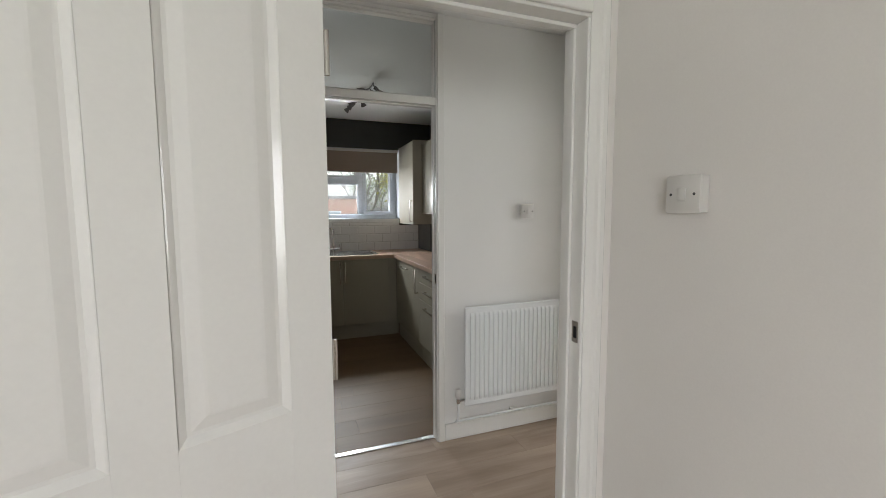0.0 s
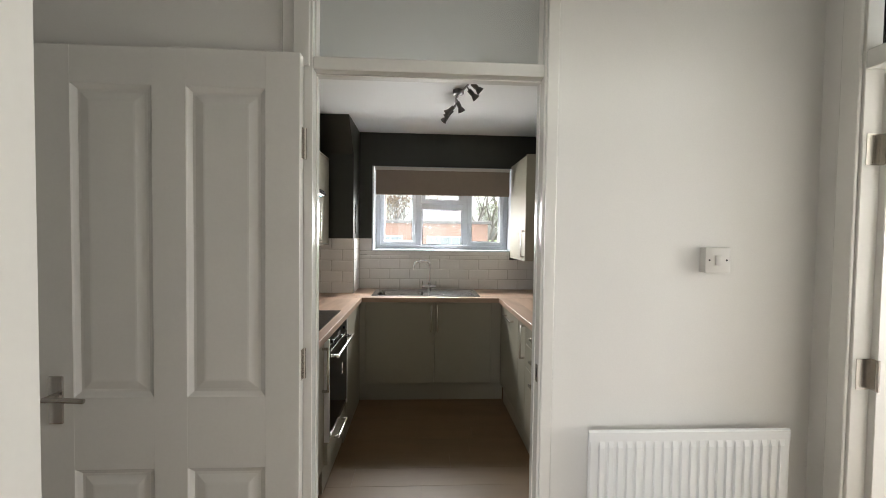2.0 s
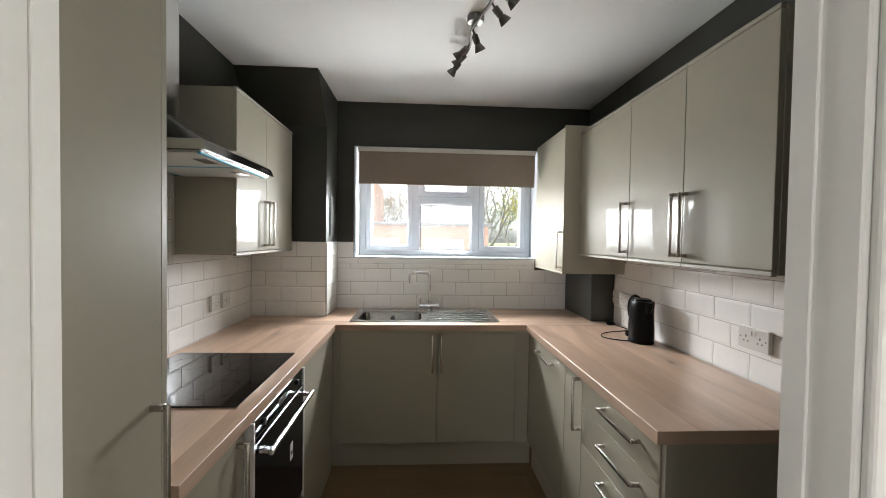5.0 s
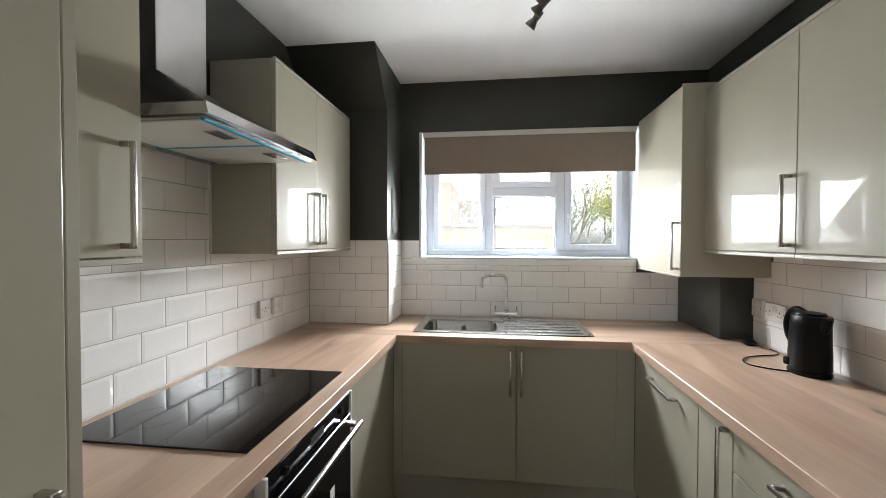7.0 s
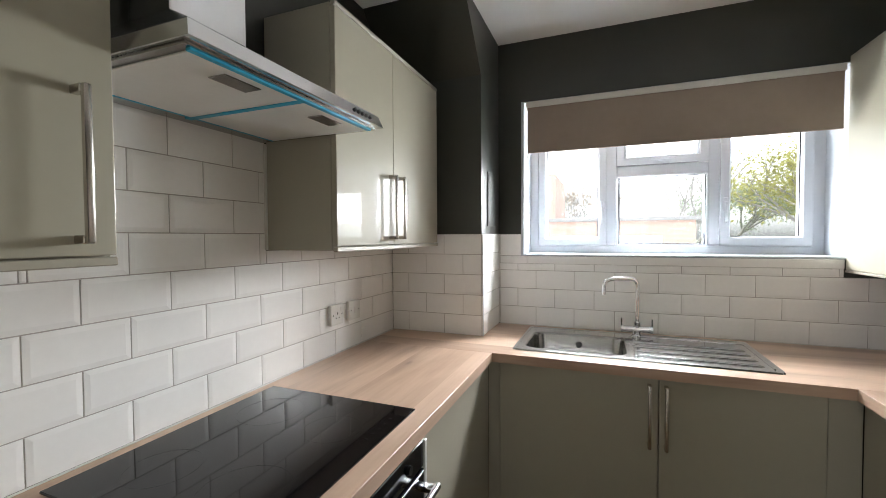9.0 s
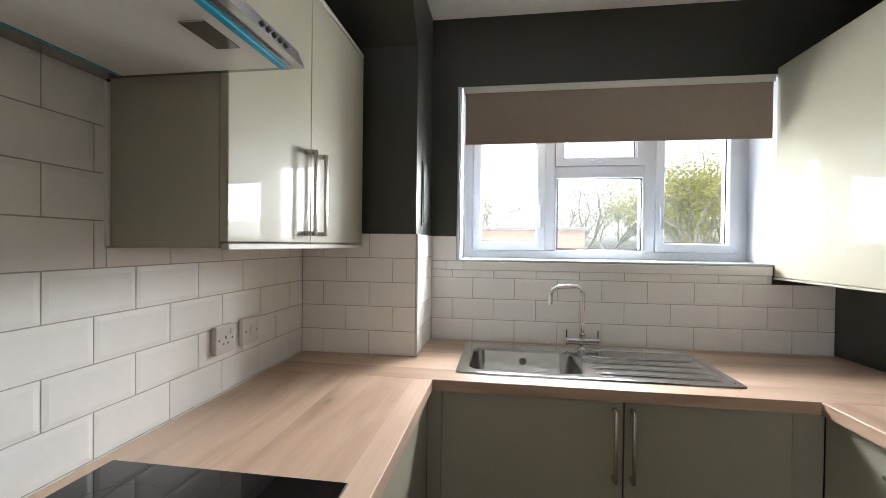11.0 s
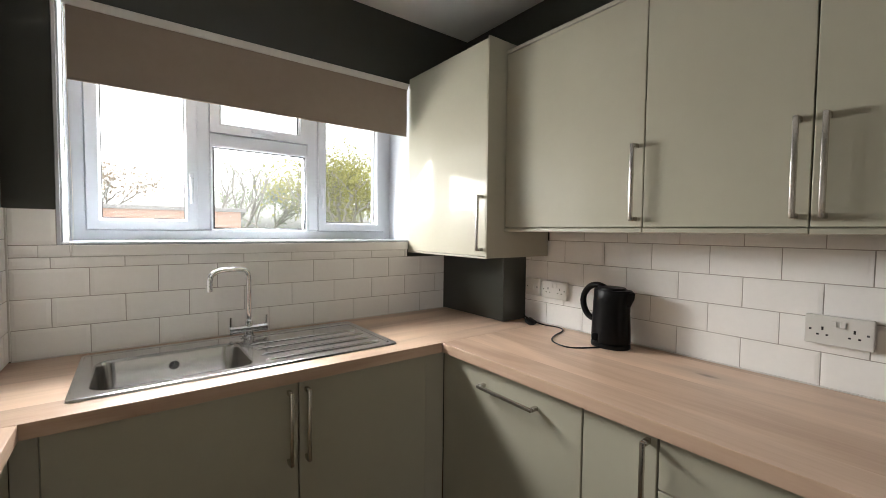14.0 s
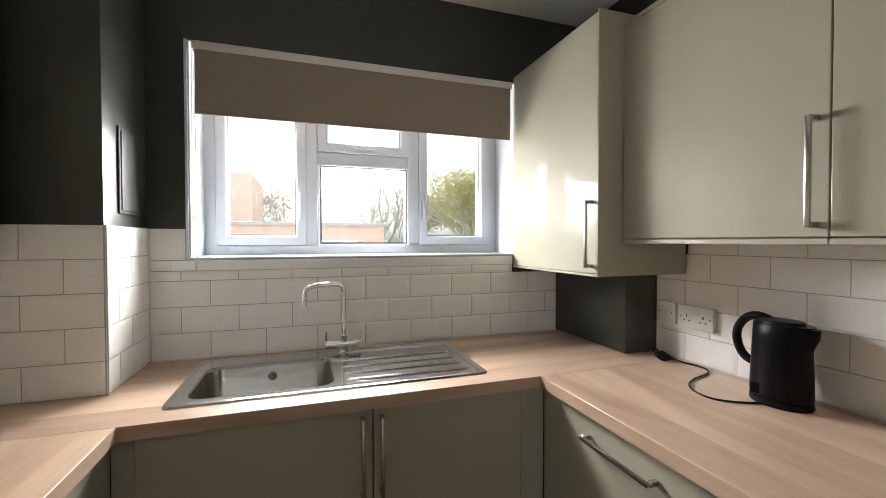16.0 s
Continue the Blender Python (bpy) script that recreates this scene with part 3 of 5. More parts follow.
fan = part("fanlight", block(DOOR_X0 + 0.001, DOOR_X1 - 0.001, 2.133, 2.137, 2.069, GLASS_TOP - 0.001), GLASS, kframe, "clear glass fanlight")
fan.visible_shadow = False
part("glazing_bead", frame_ring(DOOR_X0 + 0.0005, DOOR_X1 - 0.0005, 2.118, 2.1325, 2.0685, GLASS_TOP - 0.0005, 0.012), GLOSS_WHITE, kframe)
bm = block(DOOR_X1 - 0.0016, DOOR_X1 + 0.0005, 2.100, 2.124, 0.985, 1.045)
part("strike_plate", bm, SATIN, kframe, "satin steel strike plate")
part("strike_hole", block(DOOR_X1 - 0.0022, DOOR_X1 - 0.0017, 2.106, 2.118, 1.000, 1.030), SLOT, kframe)
setting("threshold_bar", block(DOOR_X0, DOOR_X1, 2.140, 2.176, 0.0003, 0.006, 0.0025, 2), STEEL, "narrow aluminium threshold bar", "threshold")

aframe = tagged(new("door_frame_2"), "white gloss bedroom door frame with moulded architrave", "door frame", kind="structure")
part("jamb", block(AX0 - 0.0295, AX0, AY0 - 0.004, 1.134, 0, 2.0, 0.002), GLOSS_WHITE, aframe)
part("jamb", block(AX1, AX1 + 0.0295, AY0 - 0.004, AY1 + 0.004, 0, 2.0, 0.002), GLOSS_WHITE, aframe)
part("head", block(AX0 - 0.0295, AX1 + 0.0295, AY0 - 0.004, AY1 + 0.004, 2.0005, 2.0295, 0.002), GLOSS_WHITE, aframe)
part("stop", block(AX0 + 0.0002, AX0 + 0.012, 0.918, 0.945, 0, 1.987, 0.002), GLOSS_WHITE, aframe)
part("stop", block(AX1 - 0.012, AX1 - 0.0002, 0.918, 0.945, 0, 1.987, 0.002), GLOSS_WHITE, aframe)
part("stop", block(AX0 + 0.0002, AX1 - 0.0002, 0.918, 0.945, 1.9875, 1.9998, 0.002), GLOSS_WHITE, aframe)


def architrave(bm, x0, x1, y_back, sgn, z0, z1):
    """An ogee architrave board standing upright: flat, a step and a rounded inner edge."""
    w = x1 - x0
    prof = [(0, 0), (0, 0.011), (0.06, 0.0145), (0.30, 0.0145), (0.42, 0.0105), (0.62, 0.0105), (0.80, 0.008), (1.0, 0.005), (1.0, 0)]
    rings = [[bm.verts.new((x0 + u * w, y_back + sgn * d, z)) for u, d in prof] for z in (z0, z1)]
    for k in range(len(prof)):
        j = (k + 1) % len(prof)
        bm.faces.new((rings[0][k], rings[0][j], rings[1][j], rings[1][k]))
    bm.faces.new(rings[0])
    bm.faces.new(list(reversed(rings[1])))
    return bm


part("architrave", architrave(bmesh.new(), AX1 + 0.075, AX1 + 0.008, AY0 - 0.0042, -1, 0, 2.075), GLOSS_WHITE, aframe)
part("architrave", architrave(bmesh.new(), AX0 - 0.075, AX0 - 0.008, AY0 - 0.0042, -1, 0, 2.075), GLOSS_WHITE, aframe)
part("architrave", block(AX0 - 0.0078, AX1 + 0.0078, AY0 - 0.0185, AY0 - 0.0042, 2.009, 2.0745, 0.004, 2), GLOSS_WHITE, aframe)
part("architrave", architrave(bmesh.new(), AX1 + 0.075, AX1 + 0.008, AY1 + 0.0042, 1, 0, 2.075), GLOSS_WHITE, aframe)
part("architrave", architrave(bmesh.new(), AX0 - 0.075, AX0 - 0.008, 1.1342, 1, 0, 2.075), GLOSS_WHITE, aframe)
bm = block(AX1 - 0.0016, AX1 + 0.0005, 0.876, 0.905, 0.99, 1.06)
part("strike_plate", bm, SATIN, aframe, "satin steel strike plate")
part("strike_hole", block(AX1 - 0.0022, AX1 - 0.0017, 0.883, 0.897, 1.005, 1.043), SLOT, aframe)

hframe = tagged(new("door_frame_3"), "white gloss frame of the next room's door with a glazed fanlight", "door frame", kind="structure")
part("jamb", block(HX - 0.004, HX + 0.104, 1.955, 1.9845, 0, 2.469, 0.002), GLOSS_WHITE, hframe)
part("jamb", block(HX - 0.004, HX + 0.104, 1.1705, 1.20, 0, 2.469, 0.002), GLOSS_WHITE, hframe)
part("transom", block(HX - 0.004, HX + 0.104, 1.2002, 1.9548, 2.03, 2.09, 0.003), GLOSS_WHITE, hframe)
part("head", block(HX - 0.004, HX + 0.104, 1.2002, 1.9548, 2.44, 2.469, 0.003), GLOSS_WHITE, hframe)
part("architrave", block(HX - 0.018, HX - 0.0045, 1.962, 2.022, 0, CEIL - 0.001, 0.004, 2), GLOSS_WHITE, hframe)
part("architrave", block(HX - 0.018, HX - 0.0045, 1.133, 1.193, 0, CEIL - 0.001, 0.004, 2), GLOSS_WHITE, hframe)
hfan = part("fanlight", block(HX + 0.048, HX + 0.052, 1.2005, 1.9545, 2.0905, 2.4395), GLASS, hframe, "clear glass fanlight")
hfan.visible_shadow = False
for z in (1.06, 1.78):
    part("hinge_leaf", block(HX + 0.010, HX + 0.058, 1.9532, 1.9552, z - 0.05, z + 0.05), SATIN, hframe, "satin steel hinge leaf")

# skirtings
SKH = 0.105
for nm, args in (("baseboard_hall_north", (DOOR_X1 + 0.0475, HX - 0.0185, PW0 - 0.0145, PW0 - 0.0002)), ("baseboard_hall_west", (-1.899, DOOR_X0 - 0.0990, PW0 - 0.0145, PW0 - 0.0002)),
                 ("baseboard_hall_south", (AX1 + 0.0760, HX - 0.0185, AY1 + 0.0002, AY1 + 0.0145))):
    setting(nm, block(args[0], args[1], args[2], args[3], 0.0005, SKH, 0.004, 2), GLOSS_WHITE, "white gloss skirting board", "skirting")
setting("baseboard_bedroom", block(0.9105, 0.9248, -2.59, AY0 - 0.020, 0.0005, SKH, 0.004, 2), GLOSS_WHITE, "white gloss skirting board", "skirting")


# ---- hall things ----
def light_switch(name, centre, normal, label, h=0.0445):
    """A surface-mounted rocker switch. normal: 'x-' or 'y-', the way it faces."""
    sw = thing(name, label, "light switch", at=centre)
    made = []
    d = 0.026
    shapes = (("back_box", block(-h + 0.002, h - 0.002, -d, -0.0005, -h + 0.002, h - 0.002, 0.003, 2), PLASTIC, ""),
              ("plate", block(-h, h, -d - 0.010, -d - 0.0003, -h, h, 0.004, 2), PLASTIC, ""),
              ("rocker", block(-0.012, 0.012, -d - 0.0145, -d - 0.0095, -0.017, 0.017, 0.0025, 2), PLASTIC, ""))
    for nm, bm, mat, lab in shapes:
        made.append((nm, bm, mat, lab))
    for x in (-h * 0.68, h * 0.68):
        made.append(("screw", rod(bmesh.new(), (x, -d - 0.0105, 0), (x, -d - 0.0088, 0), 0.0038, 10), DARK_GREY, ""))
    turn = pose(*centre, 0, 0, 0 if normal == "y-" else -90)
    for nm, bm, mat, lab in made:
        bm.transform(turn)
        part(nm, bm, mat, sw, lab, True)
    return sw


light_switch("light_switch", (1.360, PW0, 1.417), "y-", "white plastic light switch on the white hall wall")
light_switch("light_switch", (0.925, 0.586, 1.460), "x-", "white plastic light switch on the cream bedroom wall", 0.049)

rad = thing("radiator", "white steel panel radiator with vertical flutes on the hall wall", "radiator", at=(1.27, 2.05, 0.22))
bm = bmesh.new()
RX0, RX1, RZ0, RZ1 = 0.918, 1.622, 0.222, 0.842
n_flute, cols = 21, []
for i in range(n_flute):
    a = RX0 + 0.022 + (RX1 - RX0 - 0.044) * i / n_flute
    w = (RX1 - RX0 - 0.044) / n_flute
    cols += [(a, 0.0), (a + w * 0.28, 0.0), (a + w * 0.40, 0.0065), (a + w * 0.88, 0.0065)]
cols = [(RX0, -0.004), (RX0 + 0.006, 0.0)] + cols + [(RX1 - 0.022, 0.0), (RX1 - 0.006, 0.0), (RX1, -0.004)]
levels = [(RZ0, -0.006, 0), (RZ0 + 0.006, 0.0, 0), (RZ0 + 0.035, 0.0, 0), (RZ0 + 0.055, 0.0, 1), (RZ1 - 0.055, 0.0, 1), (RZ1 - 0.035, 0.0, 0), (RZ1 - 0.006, 0.0, 0), (RZ1, -0.006, 0)]
grid = [[bm.verts.new((x, 2.036 - flat - d * on, z)) for x, d in cols] for z, flat, on in levels]
for one, two in zip(grid, grid[1:]):
    for k in range(len(cols) - 1):
        bm.faces.new((one[k], one[k + 1], two[k + 1], two[k]))
part("front_panel", bm, RAD_WHITE, rad)
part("body", block(RX0 + 0.001, RX1 - 0.001, 2.0405, 2.052, RZ0 + 0.001, RZ1 - 0.001, 0.003), RAD_WHITE, rad)
part("bracket", block(1.05, 1.09, 2.0522, PW0 - 0.0003, 0.30, 0.74, 0.002), RAD_WHITE, rad)
part("bracket", block(1.45, 1.49, 2.0522, PW0 - 0.0003, 0.30, 0.74, 0.002), RAD_WHITE, rad)
valve = part("valve", spin(bmesh.new(), [(0.010, 0), (0.013, 0.004), (0.013, 0.03), (0.009, 0.034)], (0.878, 2.052, 0.245), 14), CHROME, rad, "chrome valve body", True)
bm = rod(bmesh.new(), (0.884, 2.052, 0.262), (0.930, 2.050, 0.262), 0.008, 12)
part("tail", bm, CHROME, valve, smooth=True)
bm = spin(bmesh.new(), [(0.014, 0), (0.0185, 0.006), (0.019, 0.030), (0.017, 0.046), (0.012, 0.053)], (0.878, 2.052, 0.281), 18)
part("valve_head", bm, PLASTIC, valve, "white thermostatic head", True)
lock = part("lockshield", spin(bmesh.new(), [(0.010, 0), (0.012, 0.004), (0.012, 0.03), (0.009, 0.045)], (1.665, 2.052, 0.245), 14), CHROME, rad, "chrome lockshield valve", True)
bm = rod(bmesh.new(), (1.618, 2.050, 0.262), (1.660, 2.052, 0.262), 0.008, 12)
part("tail", bm, CHROME, lock, smooth=True)
bm = tube(bmesh.new(), curve_points([(0.878, 2.052, 0.246), (0.878, 2.052, 0.16), (0.879, 2.056, 0.135), (0.90, 2.062, 0.128), (1.30, 2.064, 0.128), (1.62, 2.062, 0.128), (1.657, 2.056, 0.138), (1.665, 2.052, 0.17), (1.665, 2.052, 0.246)], 6), 0.0075, 10)
part("pipe", bm, RAD_WHITE, rad, "white painted pipe along the skirting", True)
part("pipe_clip", block(1.255, 1.285, 2.060, PW0 - 0.0003, 0.118, 0.140, 0.003), PLASTIC, rad)


# ---- kitchen units ----
def bar_handle(parent, a, b, out):
    """A slim bar handle between two end posts; a and b lie on the door face, out is the way it stands off."""
    a, b, out = Vector(a), Vector(b), Vector(out).normalized()
    run = (b - a).normalized()
    side = run.cross(out)
    bm = bmesh.new()
    q = Matrix((run, side, out)).transposed().to_4x4()
    length = (b - a).length
    box(bm, 0, length, -0.0065, 0.0065, 0.027, 0.038, 0.004, 2)
    for s in (0.0, length - 0.014):
        box(bm, s, s + 0.014, -0.0065, 0.0065, 0.0004, 0.0275, 0.0015)
    bm.transform(Matrix.Translation(a) @ q)
    return part("handle", bm, SATIN, parent, "satin nickel bar handle", True)


def door_front(parent, name, lo, hi, label=""):
    """A gloss door or drawer front with eased edges, between two corners."""
    return part(name, block(lo[0], hi[0], lo[1], hi[1], lo[2], hi[2], 0.0022, 2), UNIT_GLOSS, parent, label)


def wall_cupboard(label, side, y0, y1, z0, z1, splits, handles, group):
    """A wall unit. side -1 hangs on the west wall, 1 on the east wall; splits: where the doors part; handles: their y."""
    face, back = (-0.503, LW + 0.0105) if side < 0 else (1.373, RW - 0.0105)
    carcass = face + side * 0.020
    unit = thing("wall_cupboard", label, "cupboard", group, at=((face + back) / 2, (y0 + y1) / 2, z0))
    xs = sorted((carcass, back))
    part("body", block(xs[0], xs[1], y0, y1, z0, z1, 0.0015), UNIT_MATT, unit)
    edges = [y0, *splits, y1]
    doors = []
    for a, b in zip(edges, edges[1:]):
        fx = sorted((face, carcass - side * 0.0006))
        doors.append(door_front(unit, "door", (fx[0], a + 0.0011, z0 + 0.014), (fx[1], b - 0.0011, z1 - 0.014)))
    for (k, y) in handles:
        bar_handle(doors[k], (face, y, z0 + 0.034), (face, y, z0 + 0.285), (-side, 0, 0))
    lx = sorted((face - side * 0.002, face + side * 0.016))
    part("lower_trim", block(lx[0], lx[1], y0 + 0.0005, y1 - 0.0005, z0 - 0.004, z0 + 0.011, 0.002), UNIT_MATT, unit)
    part("upper_trim", block(lx[0], lx[1], y0 + 0.0005, y1 - 0.0005, z1 - 0.011, z1 + 0.004, 0.002), UNIT_MATT, unit)
    return unit


G1 = "gloss greige wall cupboards"
wall_cupboard("greige gloss wall cupboard beside the cooker hood", -1, 2.657, 3.086, 1.393, 2.173, [], [(0, 3.028)], G1)
wall_cupboard("greige gloss wall cupboard with two doors", -1, 3.716, 4.556, 1.393, 2.173, [4.095], [(0, 4.060), (1, 4.130)], G1)
wall_cupboard("wide greige gloss wall cupboard over the kettle", 1, 3.703, 4.322, 1.393, 2.173, [], [(0, 3.726)], G1)
wall_cupboard("greige gloss wall cupboard over the worktop", 1, 3.289, 3.702, 1.393, 2.173, [], [(0, 3.316)], G1)
wall_cupboard("greige gloss wall cupboard at the end of the run", 1, 2.872, 3.288, 1.393, 2.173, [], [(0, 3.261)], G1)

corner = thing("corner_cupboard", "tall greige gloss wall cupboard beside the window", "cupboard", G1, at=(1.48, 4.65, 1.271))
part("body", block(1.291, RW - 0.012, 4.332, BW - 0.012, 1.275, 2.213, 0.0015), UNIT_MATT, corner)
part("end_panel", block(1.268, RW - 0.0115, 4.3245, 4.3315, 1.271, 2.217, 0.0015), UNIT_MATT, corner)
d = door_front(corner, "door", (1.270, 4.3335, 1.280), (1.2905, BW - 0.014, 2.208))
bar_handle(d, (1.270, 4.354, 1.302), (1.270, 4.354, 1.545), (-1, 0, 0))
part("lower_trim", block(1.268, 1.2905, 4.3335, BW - 0.013, 1.269, 1.2785, 0.0015), UNIT_MATT, corner)

tall = thing("fridge_housing", "tall greige gloss fridge housing with two doors", "cupboard", at=(-0.49, 2.43, 0))
part("body", block(LW + 0.002, -0.2105, PW1 + 0.006, 2.635, 0.15, 2.235, 0.0015), UNIT_MATT, tall)
part("end_panel", block(LW + 0.002, -0.191, 2.6355, 2.655, 0, 2.235, 0.0015), UNIT_MATT, tall)
part("plinth", block(LW + 0.002, -0.235, PW1 + 0.006, 2.635, 0.0005, 0.1495), UNIT_MATT, tall)
d = door_front(tall, "upper_door", (-0.2100, PW1 + 0.008, 0.845), (-0.190, 2.6335, 2.230))
bar_handle(d, (-0.190, 2.597, 0.880), (-0.190, 2.597, 1.140), (1, 0, 0))
d = door_front(tall, "lower_door", (-0.2100, PW1 + 0.008, 0.165), (-0.190, 2.6335, 0.841))
bar_handle(d, (-0.190, 2.597, 0.565), (-0.190, 2.597, 0.815), (1, 0, 0))

TOP = WT - 0.039
G2 = "gloss greige base units"


def base_unit_side(label, side, y0, y1, fronts, low=0.165):
    """A floor unit along the west (-1) or east (1) wall. fronts: (name, low, high, handle or None), handle: ('v', y, z0, z1) or ('h', z, y0, y1)."""
    face = -0.188 if side < 0 else 1.074
    inner = face + side * 0.0205
    back = (LW if side < 0 else RW) - side * 0.012
    unit = thing("base_unit", label, "cupboard", G2, at=((face + back) / 2, (y0 + y1) / 2, 0))
    xs = sorted((inner, back))
    part("body", block(xs[0], xs[1], y0, y1, low - 0.008, TOP - 0.0006, 0.0015), UNIT_MATT, unit)
    px = sorted((face + side * 0.030, face + side * 0.048))
    part("plinth", block(px[0], px[1], y0, y1, 0.0005, low - 0.0085), UNIT_MATT, unit)
    fx = sorted((face, inner - side * 0.0005))
    for nm, z0, z1, grip in fronts:
        d = door_front(unit, nm, (fx[0], y0 + 0.0017, z0), (fx[1], y1 - 0.0017, z1))
        if grip and grip[0] == "v":
            bar_handle(d, (face, grip[1], grip[2]), (face, grip[1], grip[3]), (-side, 0, 0))
        elif grip:
            bar_handle(d, (face, grip[2], grip[1]), (face, grip[3], grip[1]), (-side, 0, 0))
    return unit


base_unit_side("greige gloss base cupboard beside the oven", -1, 2.657, 3.046, [("door", 0.168, TOP - 0.004, ("v", 2.990, 0.612, 0.862))])
base_unit_side("greige gloss dishwasher front with a level handle", 1, 3.705, 4.3628, [("door", 0.168, TOP - 0.004, ("h", 0.826, 4.122, 3.864))])
base_unit_side("narrow greige gloss base cupboard", 1, 3.492, 3.703, [("door", 0.168, TOP - 0.004, ("v", 3.514, 0.640, 0.878))])
base_unit_side("greige gloss drawer unit with three drawers", 1, 2.905, 3.490, [("drawer_front", 0.168, 0.594, ("h", 0.545, 3.275, 3.010)), ("drawer_front", 0.598, 0.754, ("h", 0.695, 3.275, 3.010)), ("drawer_front", 0.758, TOP - 0.004, ("h", 0.838, 3.275, 3.010))])
solid("end_panel", block(1.078, RW - 0.002, 2.884, 2.9035, 0, TOP - 0.0006, 0.0015), UNIT_MATT, "greige end panel closing the base units", "panel")
bm = block(-0.208, -0.188, 3.634, 4.3636, 0.0005, TOP - 0.0006, 0.0015)
solid("filler_panel", bm, UNIT_MATT, "plain greige panel closing the corner beside the oven", "panel")

sinkunit = thing("sink_unit", "greige gloss sink cupboard with two doors", "cupboard", G2, at=(0.44, 4.65, 0))
part("body", block(-0.180, 1.060, 4.382, 4.402, 0.160, TOP - 0.0006, 0.0015), UNIT_MATT, sinkunit)
part("side_panel", block(-0.180, -0.162, 4.4025, BW - 0.014, 0.160, TOP - 0.20), UNIT_MATT, sinkunit)
part("side_panel", block(1.042, 1.060, 4.4025, BW - 0.014, 0.160, TOP - 0.20), UNIT_MATT, sinkunit)
part("filler", block(-0.1875, -0.1365, 4.364, 4.3815, 0.165, TOP - 0.001, 0.0015), UNIT_MATT, sinkunit)
part("filler", block(0.9825, 1.0735, 4.364, 4.3815, 0.165, TOP - 0.001, 0.0015), UNIT_MATT, sinkunit)
d1 = door_front(sinkunit, "door", (-0.135, 4.360, 0.168), (0.4745, 4.3815, TOP - 0.004))
bar_handle(d1, (0.444, 4.360, 0.632), (0.444, 4.360, 0.872), (0, -1, 0))
d2 = door_front(sinkunit, "door", (0.4785, 4.360, 0.168), (0.981, 4.3815, TOP - 0.004))
bar_handle(d2, (0.501, 4.360, 0.632), (0.501, 4.360, 0.872), (0, -1, 0))
part("plinth", block(-0.217, 1.103, 4.408, 4.424, 0.0005, 0.1595), UNIT_MATT, sinkunit)

# worktops
LX, RX, FY = -0.167, 1.048, 4.343
run = thing("worktop", "pale oak laminate worktop along the hob wall", "worktop", "oak worktops", at=(-0.48, 3.5, TOP))
part("slab", block(LW + 0.009, LX - 0.0012, 2.6565, 4.3425, TOP, WT, 0.0008), OAK_Y, run)
part("edging", block(LX - 0.0011, LX, 2.6565, 4.3425, TOP, WT - 0.0004, 0.0004), OAK_Y, run, "oak laminate edging strip")
run = thing("worktop", "pale oak laminate worktop under the wall cupboards", "worktop", "oak worktops", at=(1.37, 3.6, TOP))
part("slab", block(RX + 0.0012, RW - 0.009, 2.8812, 4.3425, TOP, WT, 0.0008), OAK_Y, run)
part("edging", block(RX, RX + 0.0011, 2.880, 4.3425, TOP, WT - 0.0004, 0.0004), OAK_Y, run, "oak laminate edging strip")
part("end_edging", block(RX + 0.0012, RW - 0.009, 2.880, 2.8811, TOP, WT - 0.0004, 0.0004), OAK_X, run, "oak laminate edging strip")
# back run, cut out for the sink bowl
BX0, BX1, BY0, BY1 = -0.055, 0.375, 4.472, 4.805
bm = bmesh.new()
xs, ys = [LW + 0.009, BX0 - 0.004, BX1 + 0.004, RW - 0.009], [4.3432, BY0 - 0.004, BY1 + 0.004, BW - 0.009]
for i in range(3):
    for j in range(3):
        if (i, j) != (1, 1):
            for z in (TOP, WT):
                bm.faces.new([bm.verts.new(c) for c in ((xs[i], ys[j], z), (xs[i + 1], ys[j], z), (xs[i + 1], ys[j + 1], z), (xs[i], ys[j + 1], z))])
for x0, x1, y0, y1 in ((xs[0], xs[3], ys[0], ys[0]), (xs[0], xs[3], ys[3], ys[3]), (xs[0], xs[0], ys[0], ys[3]), (xs[3], xs[3], ys[0], ys[3]), (xs[1], xs[2], ys[1], ys[1]), (xs[1], xs[2], ys[2], ys[2]), (xs[1], xs[1], ys[1], ys[2]), (xs[2], xs[2], ys[1], ys[2])):
    bm.faces.new([bm.verts.new(c) for c in ((x0, y0, TOP), (x1, y1, TOP), (x1, y1, WT), (x0, y0, WT))])
bmesh.ops.remove_doubles(bm, verts=bm.verts[:], dist=1e-5)
run = thing("worktop", "pale oak laminate worktop with the sink let in", "worktop", "oak worktops", at=(0.44, 4.66, TOP))
part("slab", bm, OAK_X, run)
part("edging", block(LX, RX, 4.3420, 4.3431, TOP, WT - 0.0004, 0.0004), OAK_X, run, "oak laminate edging strip")
for x, y0, y1 in ((LW + 0.0095, 2.670, 4.612),):
    setting("trim_worktop_west", block(x - 0.001, x + 0.004, y0, y1, WT + 0.0002, WT + 0.004, 0.001), PLASTIC, "thin white sealant line", "sealant")
setting("trim_worktop_east", block(RW - 0.0135, RW - 0.0085, 2.882, 4.468, WT + 0.0002, WT + 0.004, 0.001), PLASTIC, "thin white sealant line", "sealant")
setting("trim_worktop_north", block(-0.278, 1.523, BW - 0.0135, BW - 0.0085, WT + 0.0002, WT + 0.004, 0.001), PLASTIC, "thin white sealant line", "sealant")


